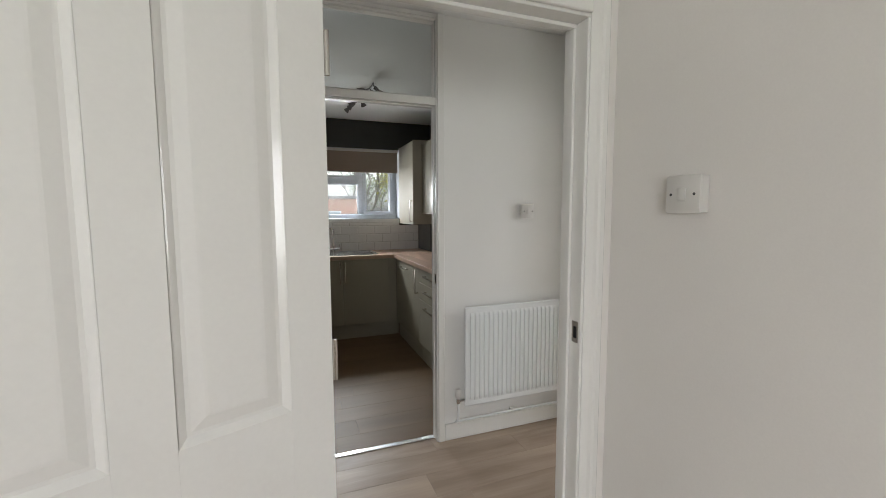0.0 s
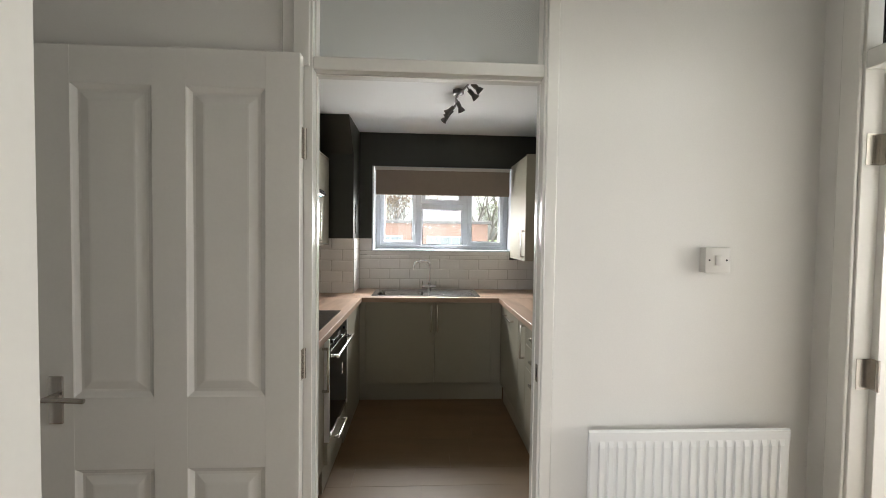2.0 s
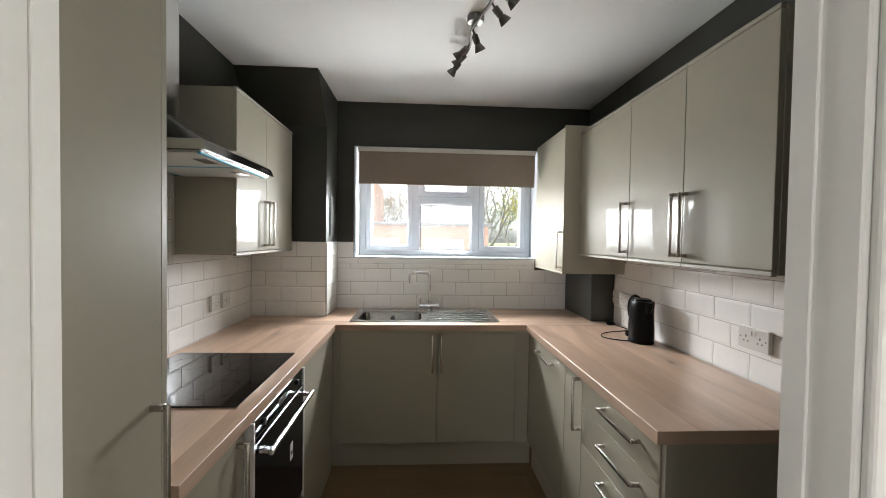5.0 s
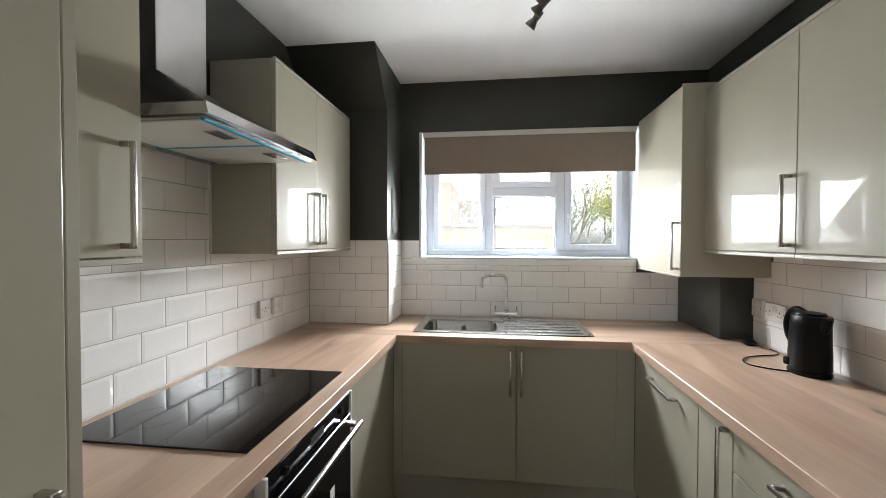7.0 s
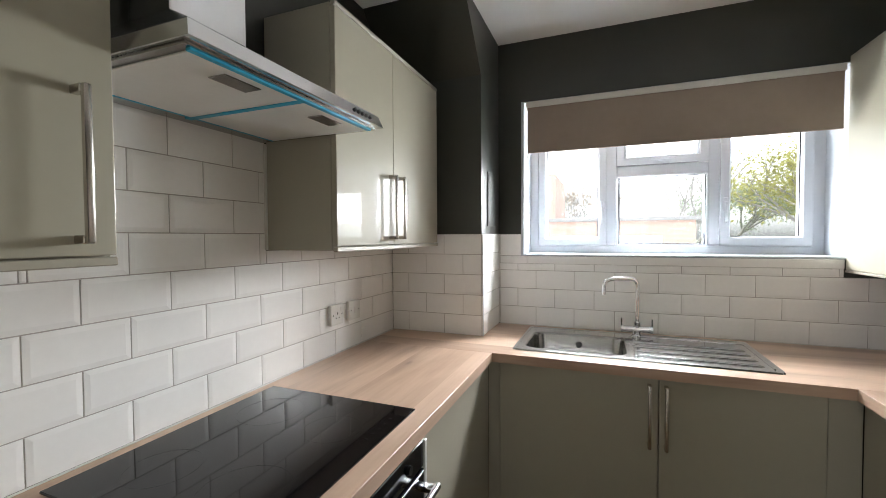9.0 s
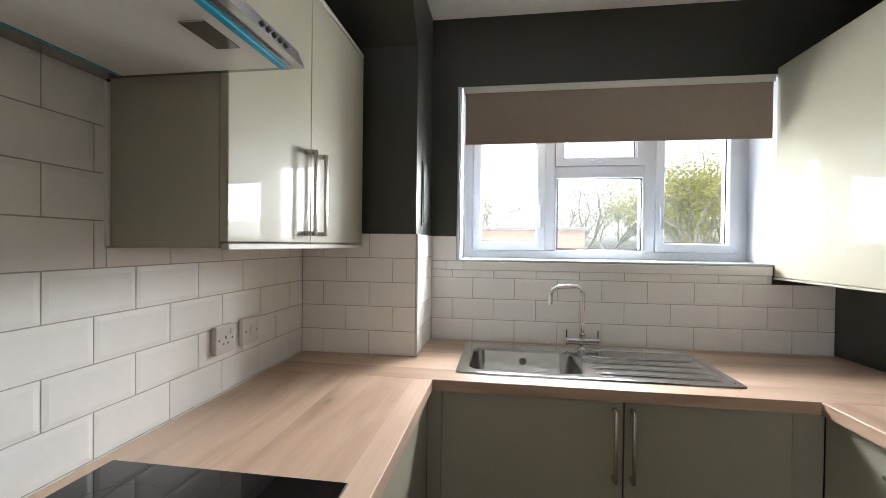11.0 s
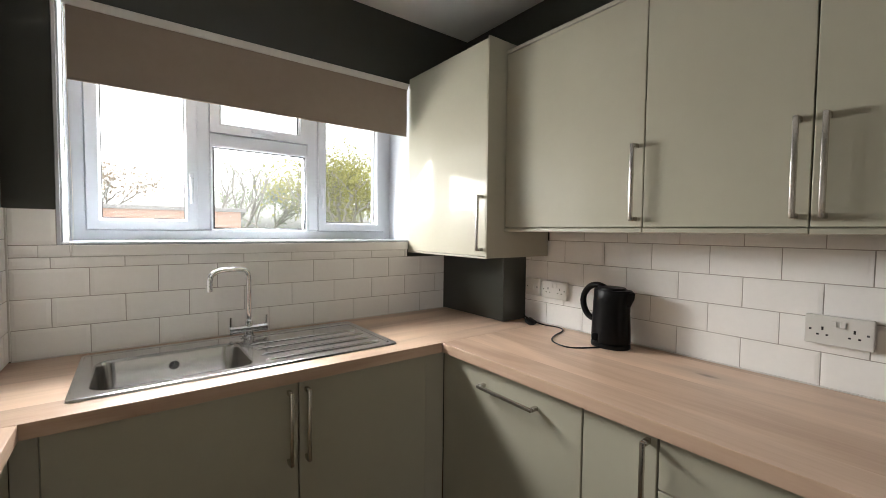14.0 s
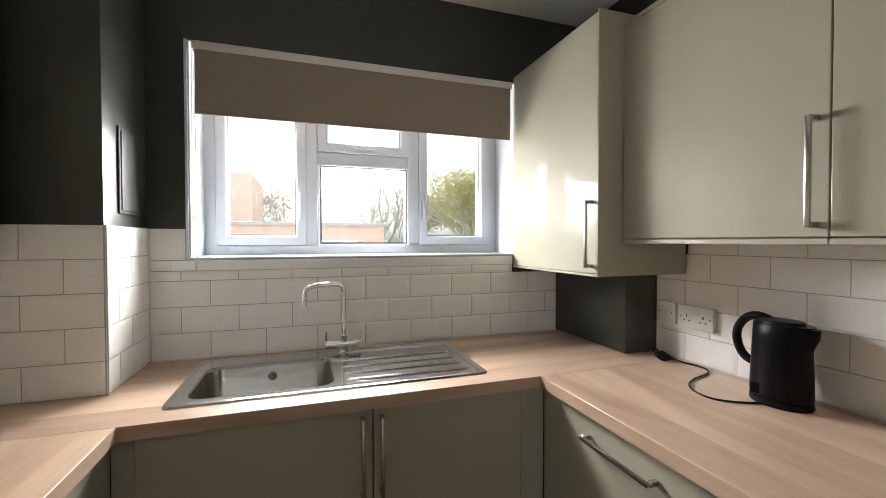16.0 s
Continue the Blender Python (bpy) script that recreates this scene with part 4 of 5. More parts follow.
# ---- sink and tap ----
def rounded_ring(x0, x1, y0, y1, r, z, bm, n=6):
    """A ring of verts round a rectangle with rounded corners."""
    ring = []
    for cx, cy, a0 in ((x1 - r, y1 - r, 0), (x0 + r, y1 - r, 90), (x0 + r, y0 + r, 180), (x1 - r, y0 + r, 270)):
        for k in range(n + 1):
            a = radians(a0 + 90 * k / n)
            ring.append(bm.verts.new((cx + r * math.cos(a), cy + r * math.sin(a), z)))
    return ring


def skin(bm, rings):
    for one, two in zip(rings, rings[1:]):
        for k in range(len(one)):
            bm.faces.new((one[k], one[(k + 1) % len(one)], two[(k + 1) % len(two)], two[k]))


sink = thing("kitchen_sink", "stainless steel single-bowl sink with ribbed drainer", "sink", at=(0.4, 4.66, WT))
SX0, SX1, SY0, SY1 = -0.098, 0.893, 4.427, 4.905
bm = bmesh.new()
rings = [rounded_ring(SX0 + i, SX1 - i, SY0 + i, SY1 - i, 0.018, WT + z, bm) for i, z in ((0, 0.0006), (0.002, 0.006), (0.010, 0.0072), (0.016, 0.0045))]
skin(bm, rings)
bowl_edge = rounded_ring(BX0, BX1, BY0, BY1, 0.055, WT + 0.0045, bm)
edges = [bm.edges.get((r[k], r[(k + 1) % len(r)])) or bm.edges.new((r[k], r[(k + 1) % len(r)])) for r in (rings[-1], bowl_edge) for k in range(len(r))]
bmesh.ops.triangle_fill(bm, use_beauty=True, use_dissolve=False, edges=edges)
part("deck", bm, STEEL, sink)
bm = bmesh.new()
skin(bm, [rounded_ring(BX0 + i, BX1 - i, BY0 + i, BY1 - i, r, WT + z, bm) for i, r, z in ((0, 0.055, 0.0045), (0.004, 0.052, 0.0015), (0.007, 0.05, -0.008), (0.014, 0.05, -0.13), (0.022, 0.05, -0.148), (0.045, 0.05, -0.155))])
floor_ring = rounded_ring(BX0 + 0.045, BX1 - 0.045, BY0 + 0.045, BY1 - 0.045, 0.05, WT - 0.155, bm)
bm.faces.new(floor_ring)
bowl = part("bowl", bm, STEEL_SHADED, sink, "brushed steel bowl", True)
bm = spin(bmesh.new(), [(0.040, 0), (0.040, 0.003), (0.030, 0.004), (0.012, 0.002)], (0.16, 4.64, WT - 0.1549), 20)
part("waste", bm, CHROME, bowl, "chrome waste", True)
bm = bmesh.new()
rod(bm, (0.165, 4.7935, WT - 0.045), (0.165, 4.7900, WT - 0.045), 0.016, 18)
part("overflow", bm, DARK_GREY, bowl, "round overflow with dark slots", True)
bm = bmesh.new()
for a in (90, 210, 330):
    c, s2 = math.cos(radians(a)), math.sin(radians(a))
    rod(bm, (0.165 + 0.002 * c, 4.7885, WT - 0.045 + 0.002 * s2), (0.165 + 0.014 * c, 4.7885, WT - 0.045 + 0.014 * s2), 0.0022, 6)
part("overflow_bar", bm, CHROME, bowl)
def drainer_rib(y, x0, x1):
    """A pressed rib with a rounded back and ends that run out flat into the deck."""
    bm = bmesh.new()
    rows = []
    for u, lift in ((0.0, 0.0), (0.012, 0.45), (0.03, 0.9), (0.06, 1.0), (0.94, 1.0), (0.97, 0.9), (0.988, 0.45), (1.0, 0.0)):
        x = x0 + (x1 - x0) * u
        rows.append([bm.verts.new((x, y + 0.0068 * math.cos(radians(a)) * (0.6 + 0.4 * lift), WT + 0.0046 + 0.0060 * lift * math.sin(radians(a)))) for a in range(0, 181, 20)])
    for one, two in zip(rows, rows[1:]):
        for j in range(9):
            bm.faces.new((one[j], one[j + 1], two[j + 1], two[j]))
    return part("drainer_rib", bm, STEEL, sink, smooth=True)


for k in range(4):
    drainer_rib(4.497 + 0.0770 * k, 0.408, 0.848)
bm = tube(bmesh.new(), [(0.398, 4.850, WT + 0.0042), (0.855, 4.850, WT + 0.0042), (0.866, 4.845, WT + 0.0042), (0.870, 4.834, WT + 0.0042), (0.870, 4.470, WT + 0.0042)], 0.0034, 10)
part("drainer_edge", bm, STEEL, sink, "pressed steel step round the drainer", True)

tap = thing("mixer_tap", "chrome mixer tap with a square-bent swivel spout", "tap", at=(0.433, 4.872, WT))
bm = spin(bmesh.new(), [(0.026, 0.0048), (0.026, 0.010), (0.020, 0.014), (0.019, 0.030)], (0.433, 4.872, WT), 22)
part("base", bm, CHROME, tap, smooth=True)
bm = rod(bmesh.new(), (0.372, 4.872, WT + 0.038), (0.494, 4.872, WT + 0.038), 0.0155, 18)
for x in (0.360, 0.494):
    rod(bm, (x, 4.872, WT + 0.038), (x + 0.012, 4.872, WT + 0.038), 0.0185, 18)
part("valve_body", bm, CHROME, tap, smooth=True)
for x in (0.364, 0.502):
    bm = rod(bmesh.new(), (x, 4.868, WT + 0.048), (x, 4.862, WT + 0.092), 0.0042, 10)
    part("lever", bm, CHROME, tap, smooth=True)
bm = tube(bmesh.new(), curve_points([(0.435, 4.872, WT + 0.050), (0.435, 4.872, WT + 0.16), (0.435, 4.872, WT + 0.245), (0.430, 4.869, WT + 0.272), (0.408, 4.856, WT + 0.288), (0.36, 4.827, WT + 0.290), (0.315, 4.800, WT + 0.289), (0.290, 4.785, WT + 0.278), (0.281, 4.780, WT + 0.255), (0.280, 4.779, WT + 0.215)], 5), 0.0105, 14)
part("spout", bm, CHROME, tap, smooth=True)
part("collar", spin(bmesh.new(), [(0.014, 0.049), (0.016, 0.053), (0.016, 0.072), (0.012, 0.077)], (0.435, 4.872, WT), 18), CHROME, tap, smooth=True)

# ---- hob, oven, hood ----
hob = thing("ceramic_hob", "black ceramic glass hob set in the worktop", "hob", at=(-0.48, 3.38, WT))
part("glass_top", block(-0.745, -0.222, 3.074, 3.688, WT + 0.0008, WT + 0.0065, 0.002, 2), BLACK_GLASS, hob)
for k, (cx, cy, r) in enumerate(((-0.60, 3.22, 0.075), (-0.60, 3.53, 0.09), (-0.37, 3.22, 0.09), (-0.37, 3.50, 0.075))):
    bm = bmesh.new()
    skin(bm, [[bm.verts.new((cx + q * math.cos(2 * math.pi * i / 48), cy + q * math.sin(2 * math.pi * i / 48), WT + 0.0067)) for i in range(48)] for q in (r, r + 0.0012)])
    part("cooking_zone", bm, HOB_MARK, hob, "faint grey cooking ring")
for k in range(5):
    part("touch_control", block(-0.262, -0.252, 3.60 - 0.03 * k, 3.606 - 0.03 * k, WT + 0.0066, WT + 0.0069), HOB_MARK, hob)

oven = thing("built_in_oven", "black glass built-in oven with steel trim and bar handle", "oven", at=(-0.48, 3.4, 0))
OY0, OY1, OF = 3.048, 3.632, -0.170
part("body", block(LW + 0.012, OF - 0.022, OY0, OY1, 0.16, TOP - 0.0006), DARK_GREY, oven)
for y in (OY0, OY1 - 0.014):
    part("side_trim", block(OF - 0.0215, OF + 0.009, y + 0.0008, y + 0.0132, 0.300, TOP - 0.004, 0.001), BRIGHT_TRIM, oven, "bright steel trim")
panel = part("control_panel", block(OF - 0.021, OF + 0.003, OY0 + 0.0142, OY1 - 0.0142, 0.822, TOP - 0.004, 0.0015), BLACK_GLASS, oven)
for y in (3.15, 3.53):
    part("control_knob", rod(bmesh.new(), (OF + 0.0032, y, 0.857), (OF + 0.011, y, 0.857), 0.012, 20, 0.011), BLACK_PLASTIC, panel, smooth=True)
part("display", block(OF + 0.003, OF + 0.0036, 3.30, 3.39, 0.843, 0.871), SLOT, panel)
odoor = part("oven_door", block(OF - 0.021, OF + 0.006, OY0 + 0.0142, OY1 - 0.0142, 0.335, 0.817, 0.002, 2), BLACK_GLASS, oven)
part("door_trim", block(OF - 0.020, OF + 0.0075, OY0 + 0.0145, OY1 - 0.0145, 0.8065, 0.8135, 0.001), STEEL, odoor, "bright steel strip")
bm = rod(bmesh.new(), (OF + 0.052, OY0 + 0.03, 0.787), (OF + 0.052, OY1 - 0.03, 0.787), 0.0095, 16)
box(bm, OF + 0.0065, OF + 0.052, OY0 + 0.035, OY0 + 0.060, 0.779, 0.795, 0.003)
box(bm, OF + 0.0065, OF + 0.052, OY1 - 0.060, OY1 - 0.035, 0.779, 0.795, 0.003)
part("oven_handle", bm, STEEL, odoor, "brushed steel bar handle", True)
part("energy_tag", block(OF + 0.0063, OF + 0.0068, 3.43, 3.465, 0.565, 0.635), PLASTIC, odoor, "small white paper tag")
part("tag_mark", block(OF + 0.0069, OF + 0.0072, 3.436, 3.459, 0.585, 0.600), SLOT, odoor)
part("lower_trim", block(OF - 0.021, OF + 0.004, OY0 + 0.001, OY1 - 0.001, 0.3005, 0.334, 0.001), STEEL, oven, "bright steel trim")
d = door_front(oven, "lower_drawer", (OF - 0.0205, OY0 + 0.0015, 0.168), (OF, OY1 - 0.0015, 0.297))
bar_handle(d, (OF, 3.21, 0.255), (OF, 3.47, 0.255), (1, 0, 0))
part("plinth", block(OF - 0.048, OF - 0.030, OY0, OY1, 0.0005, 0.1595), UNIT_MATT, oven)

hood = thing("cooker_hood", "stainless steel chimney cooker hood with filter film still on", "cooker hood", at=(-0.56, 3.4, 1.745))
HY0, HY1, HXF, HXB = 3.094, 3.710, -0.330, LW + 0.012
bm = bmesh.new()
bot, lip, shelf = ([(HXB, HY0 + e, z), (HXF - 1.5 * e, HY0 + e, z), (HXF - 1.5 * e, HY1 - e, z), (HXB, HY1 - e, z)] for e, z in ((0.0, 1.758), (0.008, 1.790), (0.011, 1.794)))
neck = [(HXB, 3.284, 1.955), (-0.636, 3.284, 1.955), (-0.636, 3.508, 1.955), (HXB, 3.508, 1.955)]
tiers = [[bm.verts.new(c) for c in ring] for ring in (bot, lip, shelf, neck)]
for one, two in zip(tiers, tiers[1:]):
    for j in range(4):
        bm.faces.new((one[j], one[(j + 1) % 4], two[(j + 1) % 4], two[j]))
bm.faces.new(list(reversed(tiers[0])))
bm.faces.new(tiers[-1])
canopy = part("canopy", bm, STEEL, hood, "brushed steel canopy")
bm = block(HXB, -0.640, 3.288, 3.504, 1.950, CEIL - 0.002, 0.003)
part("chimney", bm, STEEL, hood, "brushed steel chimney")
part("rim", block(HXB, HXF - 0.022, HY0 + 0.010, HY1 - 0.010, 1.7525, 1.7575, 0.001), STEEL_SHADED, hood)
for y0, y1 in ((HY0 + 0.030, 3.392), (3.411, HY1 - 0.030)):
    f = part("filter", block(HXB + 0.068, HXF - 0.040, y0, y1, 1.7485, 1.7523, 0.001), FILM, hood, "metal grease filter under pale film")
    part("filter_catch", block(HXF - 0.105, HXF - 0.060, (y0 + y1) / 2 - 0.045, (y0 + y1) / 2 + 0.045, 1.7455, 1.7483, 0.001), STEEL_SHADED, f)
part("tape", block(HXB + 0.045, HXF - 0.040, 3.3925, 3.4105, 1.7480, 1.7522), BLUE_TAPE, hood, "blue protective tape")
part("tape", block(HXF - 0.0395, HXF - 0.028, HY0 + 0.025, HY1 - 0.025, 1.7480, 1.7522), BLUE_TAPE, hood, "blue protective tape")
part("tape", block(HXB + 0.060, HXB + 0.0670, HY0 + 0.03, HY1 - 0.03, 1.7480, 1.7522), BLUE_TAPE, hood, "blue protective tape")
for k in range(5):
    part("push_button", rod(bmesh.new(), (HXF - 0.009, 3.57 + 0.019 * k, 1.773), (HXF - 0.0025, 3.57 + 0.019 * k, 1.7755), 0.0052, 12), DARK_GREY, hood, smooth=True)

# ---- kettle ----
KX, KY = 1.572, 3.905
kettle = thing("kettle", "black plastic jug kettle on its base with a trailing cord", "kettle", at=(KX, KY, WT))
def oval(bm, rings, centre, way, sides=36):
    """A jug body: rings of (half length, half width, shift along way, height) about centre, lengthwise along way."""
    across = Vector((-way.y, way.x, 0))
    loops = [[bm.verts.new(centre + way * (s + a * math.cos(2 * math.pi * k / sides)) + across * (w * math.sin(2 * math.pi * k / sides)) + Vector((0, 0, z))) for k in range(sides)] for a, w, s, z in rings]
    for one, two in zip(loops, loops[1:]):
        for k in range(sides):
            bm.faces.new((one[k], one[(k + 1) % sides], two[(k + 1) % sides], two[k]))
    bm.faces.new(list(reversed(loops[0])))
    bm.faces.new(loops[-1])
    return bm


hd = Vector((0.0, 1.0, 0))
c0 = Vector((KX, KY, WT)) + hd * 0.014
part("power_base", oval(bmesh.new(), [(0.076, 0.062, 0, 0.0004), (0.078, 0.064, 0, 0.005), (0.077, 0.063, 0, 0.016), (0.072, 0.058, 0, 0.020)], c0, hd), BLACK_PLASTIC, kettle, smooth=True)
part("jug", oval(bmesh.new(), [(0.074, 0.060, 0, 0.0205), (0.077, 0.063, 0, 0.026), (0.076, 0.062, 0, 0.08), (0.073, 0.060, 0, 0.14), (0.072, 0.058, -0.001, 0.19), (0.077, 0.056, -0.006, 0.222), (0.074, 0.052, -0.006, 0.2285)], c0, hd), BLACK_PLASTIC, kettle, smooth=True)
part("lid", oval(bmesh.new(), [(0.057, 0.047, 0.0, 0.2268), (0.057, 0.047, 0.0, 0.232), (0.054, 0.043, 0.0, 0.2375), (0.030, 0.024, 0.004, 0.240), (0.006, 0.005, 0.004, 0.2405)], c0, hd), BLACK_PLASTIC, kettle, smooth=True)
bm = bmesh.new()
tube(bm, curve_points([c0 + hd * r + Vector((0, 0, z)) for r, z in ((0.030, 0.232), (0.064, 0.240), (0.096, 0.230), (0.121, 0.200), (0.128, 0.165), (0.118, 0.130), (0.100, 0.108), (0.074, 0.098))], 5), 0.0125, 12)
part("handle", bm, BLACK_PLASTIC, kettle, smooth=True)
bm = oval(bmesh.new(), [(0.010, 0.013, 0, 0.168), (0.018, 0.018, -0.006, 0.200), (0.020, 0.020, -0.006, 0.2215), (0.016, 0.016, -0.006, 0.225)], c0 - hd * 0.068, hd, 20)
part("spout", bm, BLACK_PLASTIC, kettle, smooth=True)
bm = block(-0.014, 0.014, -0.012, 0.012, 0, 0.03, 0.005, 2)
bm.transform(pose(KX - 0.054, KY + 0.046, WT + 0.026, 0, 0, 20))
part("switch", bm, BLACK_PLASTIC, kettle, smooth=True)
bm = tube(bmesh.new(), curve_points([(KX - 0.030, KY - 0.010, WT + 0.007), (1.515, 3.925, WT + 0.0036)] + [(x, y, WT + 0.0036) for x, y in ((1.45, 3.956), (1.408, 3.999), (1.413, 4.060), (1.452, 4.112), (1.516, 4.146), (1.596, 4.170), (1.640, 4.200), (1.652, 4.250), (1.640, 4.300))] + [(1.622, 4.348, WT + 0.012)], 8), 0.0030, 8)
part("cord", bm, BLACK_PLASTIC, kettle, smooth=True)
bm = block(-0.024, 0.024, -0.026, 0.022, 0.0, 0.024, 0.008, 2)
for x, y in ((-0.011, 0.022), (0.011, 0.022)):
    box(bm, x - 0.003, x + 0.003, y, y + 0.016, 0.010, 0.014)
box(bm, -0.002, 0.002, 0.022, 0.042, 0.015, 0.022)
bm.transform(pose(1.612, 4.374, WT + 0.001, 25, 0, 10))
part("plug", bm, BLACK_PLASTIC, kettle, "black three-pin plug", True)


# ---- sockets ----
def socket(name, label, side, y, z, wide, kind, group=""):
    """A wall plate on the west (-1) or east (1) tiles."""
    face = (LW + 0.0085) if side < 0 else (RW - 0.0085)
    out = -side
    s = thing(name, label, "socket", group, at=(face, y, z))

    def plate(nm, y0, y1, z0, z1, d0, d1, mat, bev=0.0):
        xs = sorted((face + out * d0, face + out * d1))
        return part(nm, block(xs[0], xs[1], y + y0, y + y1, z + z0, z + z1, bev, 2 if bev else 1), mat, s)

    plate("plate", -wide / 2, wide / 2, -0.043, 0.043, 0.0003, 0.0185, PLASTIC, 0.003)
    centres = [-0.034, 0.034] if kind == "double" else [0.0]
    if kind in ("double", "single"):
        for c in centres:
            plate("slot", c - 0.0025, c + 0.0025, 0.000, 0.010, 0.0186, 0.0190, SLOT)
            plate("slot", c - 0.0135, c - 0.0075, -0.016, -0.011, 0.0186, 0.0190, SLOT)
            plate("slot", c + 0.0075, c + 0.0135, -0.016, -0.011, 0.0186, 0.0190, SLOT)
            r = 0.010 if c <= 0 else -0.010
            plate("rocker", r - 0.006 if kind == "double" else c + 0.020, r + 0.006 if kind == "double" else c + 0.030, 0.012, 0.030, 0.0186, 0.0220, PLASTIC, 0.001)
    else:
        plate("rocker", -0.008, 0.008, -0.014, 0.014, 0.0186, 0.0220, PLASTIC, 0.001)
    for c in (-wide / 2 + 0.013, wide / 2 - 0.013):
        plate("screw", c - 0.0028, c + 0.0028, -0.0028, 0.0028, 0.0186, 0.0192, DARK_GREY)
    return s


G3 = "white plastic sockets on the tiles"
socket("socket", "white double socket beside the kettle", 1, 4.272, 1.110, 0.148, "double", G3)
socket("fused_spur", "white fused switch plate beside the boxing", 1, 4.405, 1.113, 0.086, "switch", G3)
socket("socket", "white double socket on the worktop wall", 1, 3.272, 1.110, 0.148, "double", G3)
socket("socket", "white single socket box on the tiles beyond the hob", -1, 4.083, 1.108, 0.086, "single", G3)
socket("fused_spur", "white fused switch box on the tiles beyond the hob", -1, 4.213, 1.108, 0.086, "switch", G3)
socket("cooker_switch", "white cooker switch plate beside the hob", -1, 2.905, 1.100, 0.086, "switch", G3)

# ---- ceiling spotlights ----
spots = thing("spotlight_bar", "dull nickel ceiling bar with six swivel spotlights, unlit", "ceiling light", at=(0.60, 3.68, CEIL))
part("ceiling_rose", spin(bmesh.new(), [(0.036, -0.030), (0.040, -0.024), (0.040, -0.0004)], (0.60, 3.68, CEIL), 26), DARK_NICKEL, spots, smooth=True)
bar_at = lambda u: Vector((0.643 - 0.074 * u + 0.016 * math.sin(u * 9.4), 3.33 + 0.72 * u, CEIL - 0.042 + 0.004 * math.sin(u * 9.4)))
bm = tube(bmesh.new(), [bar_at(k / 40) for k in range(41)], 0.0075, 10)
part("bar", bm, DARK_NICKEL, spots, smooth=True)
part("stem", rod(bmesh.new(), (0.597, 3.68, CEIL - 0.024), (0.597, 3.68, CEIL - 0.046), 0.008, 12), DARK_NICKEL, spots, smooth=True)
for u, aim in ((0.05, (0.75, 0.15, -0.62)), (0.22, (0.72, 0.25, -0.66)), (0.52, (0.45, 0.35, -0.80)), (0.74, (-0.75, 0.35, -0.55)), (0.86, (-0.70, 0.30, -0.62)), (0.985, (-0.62, 0.42, -0.66))):
    p, aim = bar_at(u), Vector(aim).normalized()
    q = Matrix.Translation(p + Vector((0, 0, -0.010)) + aim * 0.018) @ aim.to_track_quat("Z", "Y").to_matrix().to_4x4()
    bm = spin(bmesh.new(), [(0.012, 0.0), (0.0155, 0.004), (0.0155, 0.040), (0.013, 0.044), (0.017, 0.050), (0.0265, 0.074), (0.0265, 0.078), (0.024, 0.078), (0.012, 0.062)], (0, 0, 0), 20)
    bm.transform(q)
    lamp = part("spotlight", bm, DARK_NICKEL, spots, smooth=True)
    part("swivel", rod(bmesh.new(), p, p + Vector((0, 0, -0.010)) + aim * 0.022, 0.005, 8), DARK_NICKEL, lamp, smooth=True)

# ---- outside ----
setting("ground", block(-400, 400, -400, 500, -3.6, -3.12), GRASS, "grass beyond the paved yard", "lawn")
# added out of view as a reflector below the kitchen window
setting("bounce_paving", block(-14, 14, BW + 0.34, 23.9, -3.1195, -3.10), PAVING, "unseen pale concrete paving, added to bounce light up through the window", "paving")
setting("wall_below_kitchen", block(LW - 0.12, RW + 0.12, BW + 0.10, BW + 0.33, -3.1, -0.121), BRICK, "brick outer wall below the kitchen", "wall")


def far_window(parent, face, along, c, z, w, h):
    """A white casement in a far facade, standing proud of it."""
    def put(nm, a0, a1, z0, z1, d0, d1, mat, under):
        b = block(a0, a1, face - d1, face - d0, z0, z1) if along == "x" else block(face + d0, face + d1, a0, a1, z0, z1)
        return part(nm, b, mat, under)

    win = put("window", c - w / 2, c + w / 2, z, z + h, 0.0, 0.03, UPVC, parent)
    n = max(2, round(w / 0.7))
    for k in range(n):
        a = c - w / 2 + 0.06 + (w - 0.06) * k / n
        put("pane", a, a + (w - 0.06) / n - 0.06, z + 0.06, z + h - 0.06, 0.0305, 0.035, FAR_PANE, win)


flats = thing("brick_flats", "low red-brown brick block with a flat roof and white windows", "building", at=(-6, 27, -3.1))
part("wall", block(-18, 4.1, 24, 33, -3.1, 2.15), BRICK, flats)
part("roof", block(-18.2, 4.3, 23.8, 33.2, 2.15, 2.32, 0.02), ROOF, flats)
part("stair_tower", block(-9.5, -2.35, 27, 33, 2.32, 5.0), BRICK, flats)
for c, w in ((1.7, 2.1), (-1.4, 1.4), (-4.6, 2.1), (-8.6, 2.1), (-12.6, 2.1)):
    for z in (0.1, -2.5):
        far_window(flats, 24, "x", c, z, w, 1.35)
wing = thing("brick_wing", "three-storey brick wing with white windows", "building", at=(-19, 15, -3.1))
part("wall", block(-24, -14, 6.5, 22, -3.1, 4.6), BRICK, wing)
part("roof", block(-24.2, -13.8, 6.3, 22.2, 4.6, 4.8), ROOF, wing)
for y in (8.5, 11.5, 14.5, 17.5, 20.2):
    for z in (-2.4, 0.1, 2.6):
        far_window(wing, -14, "y", y, z, 1.5, 1.3)


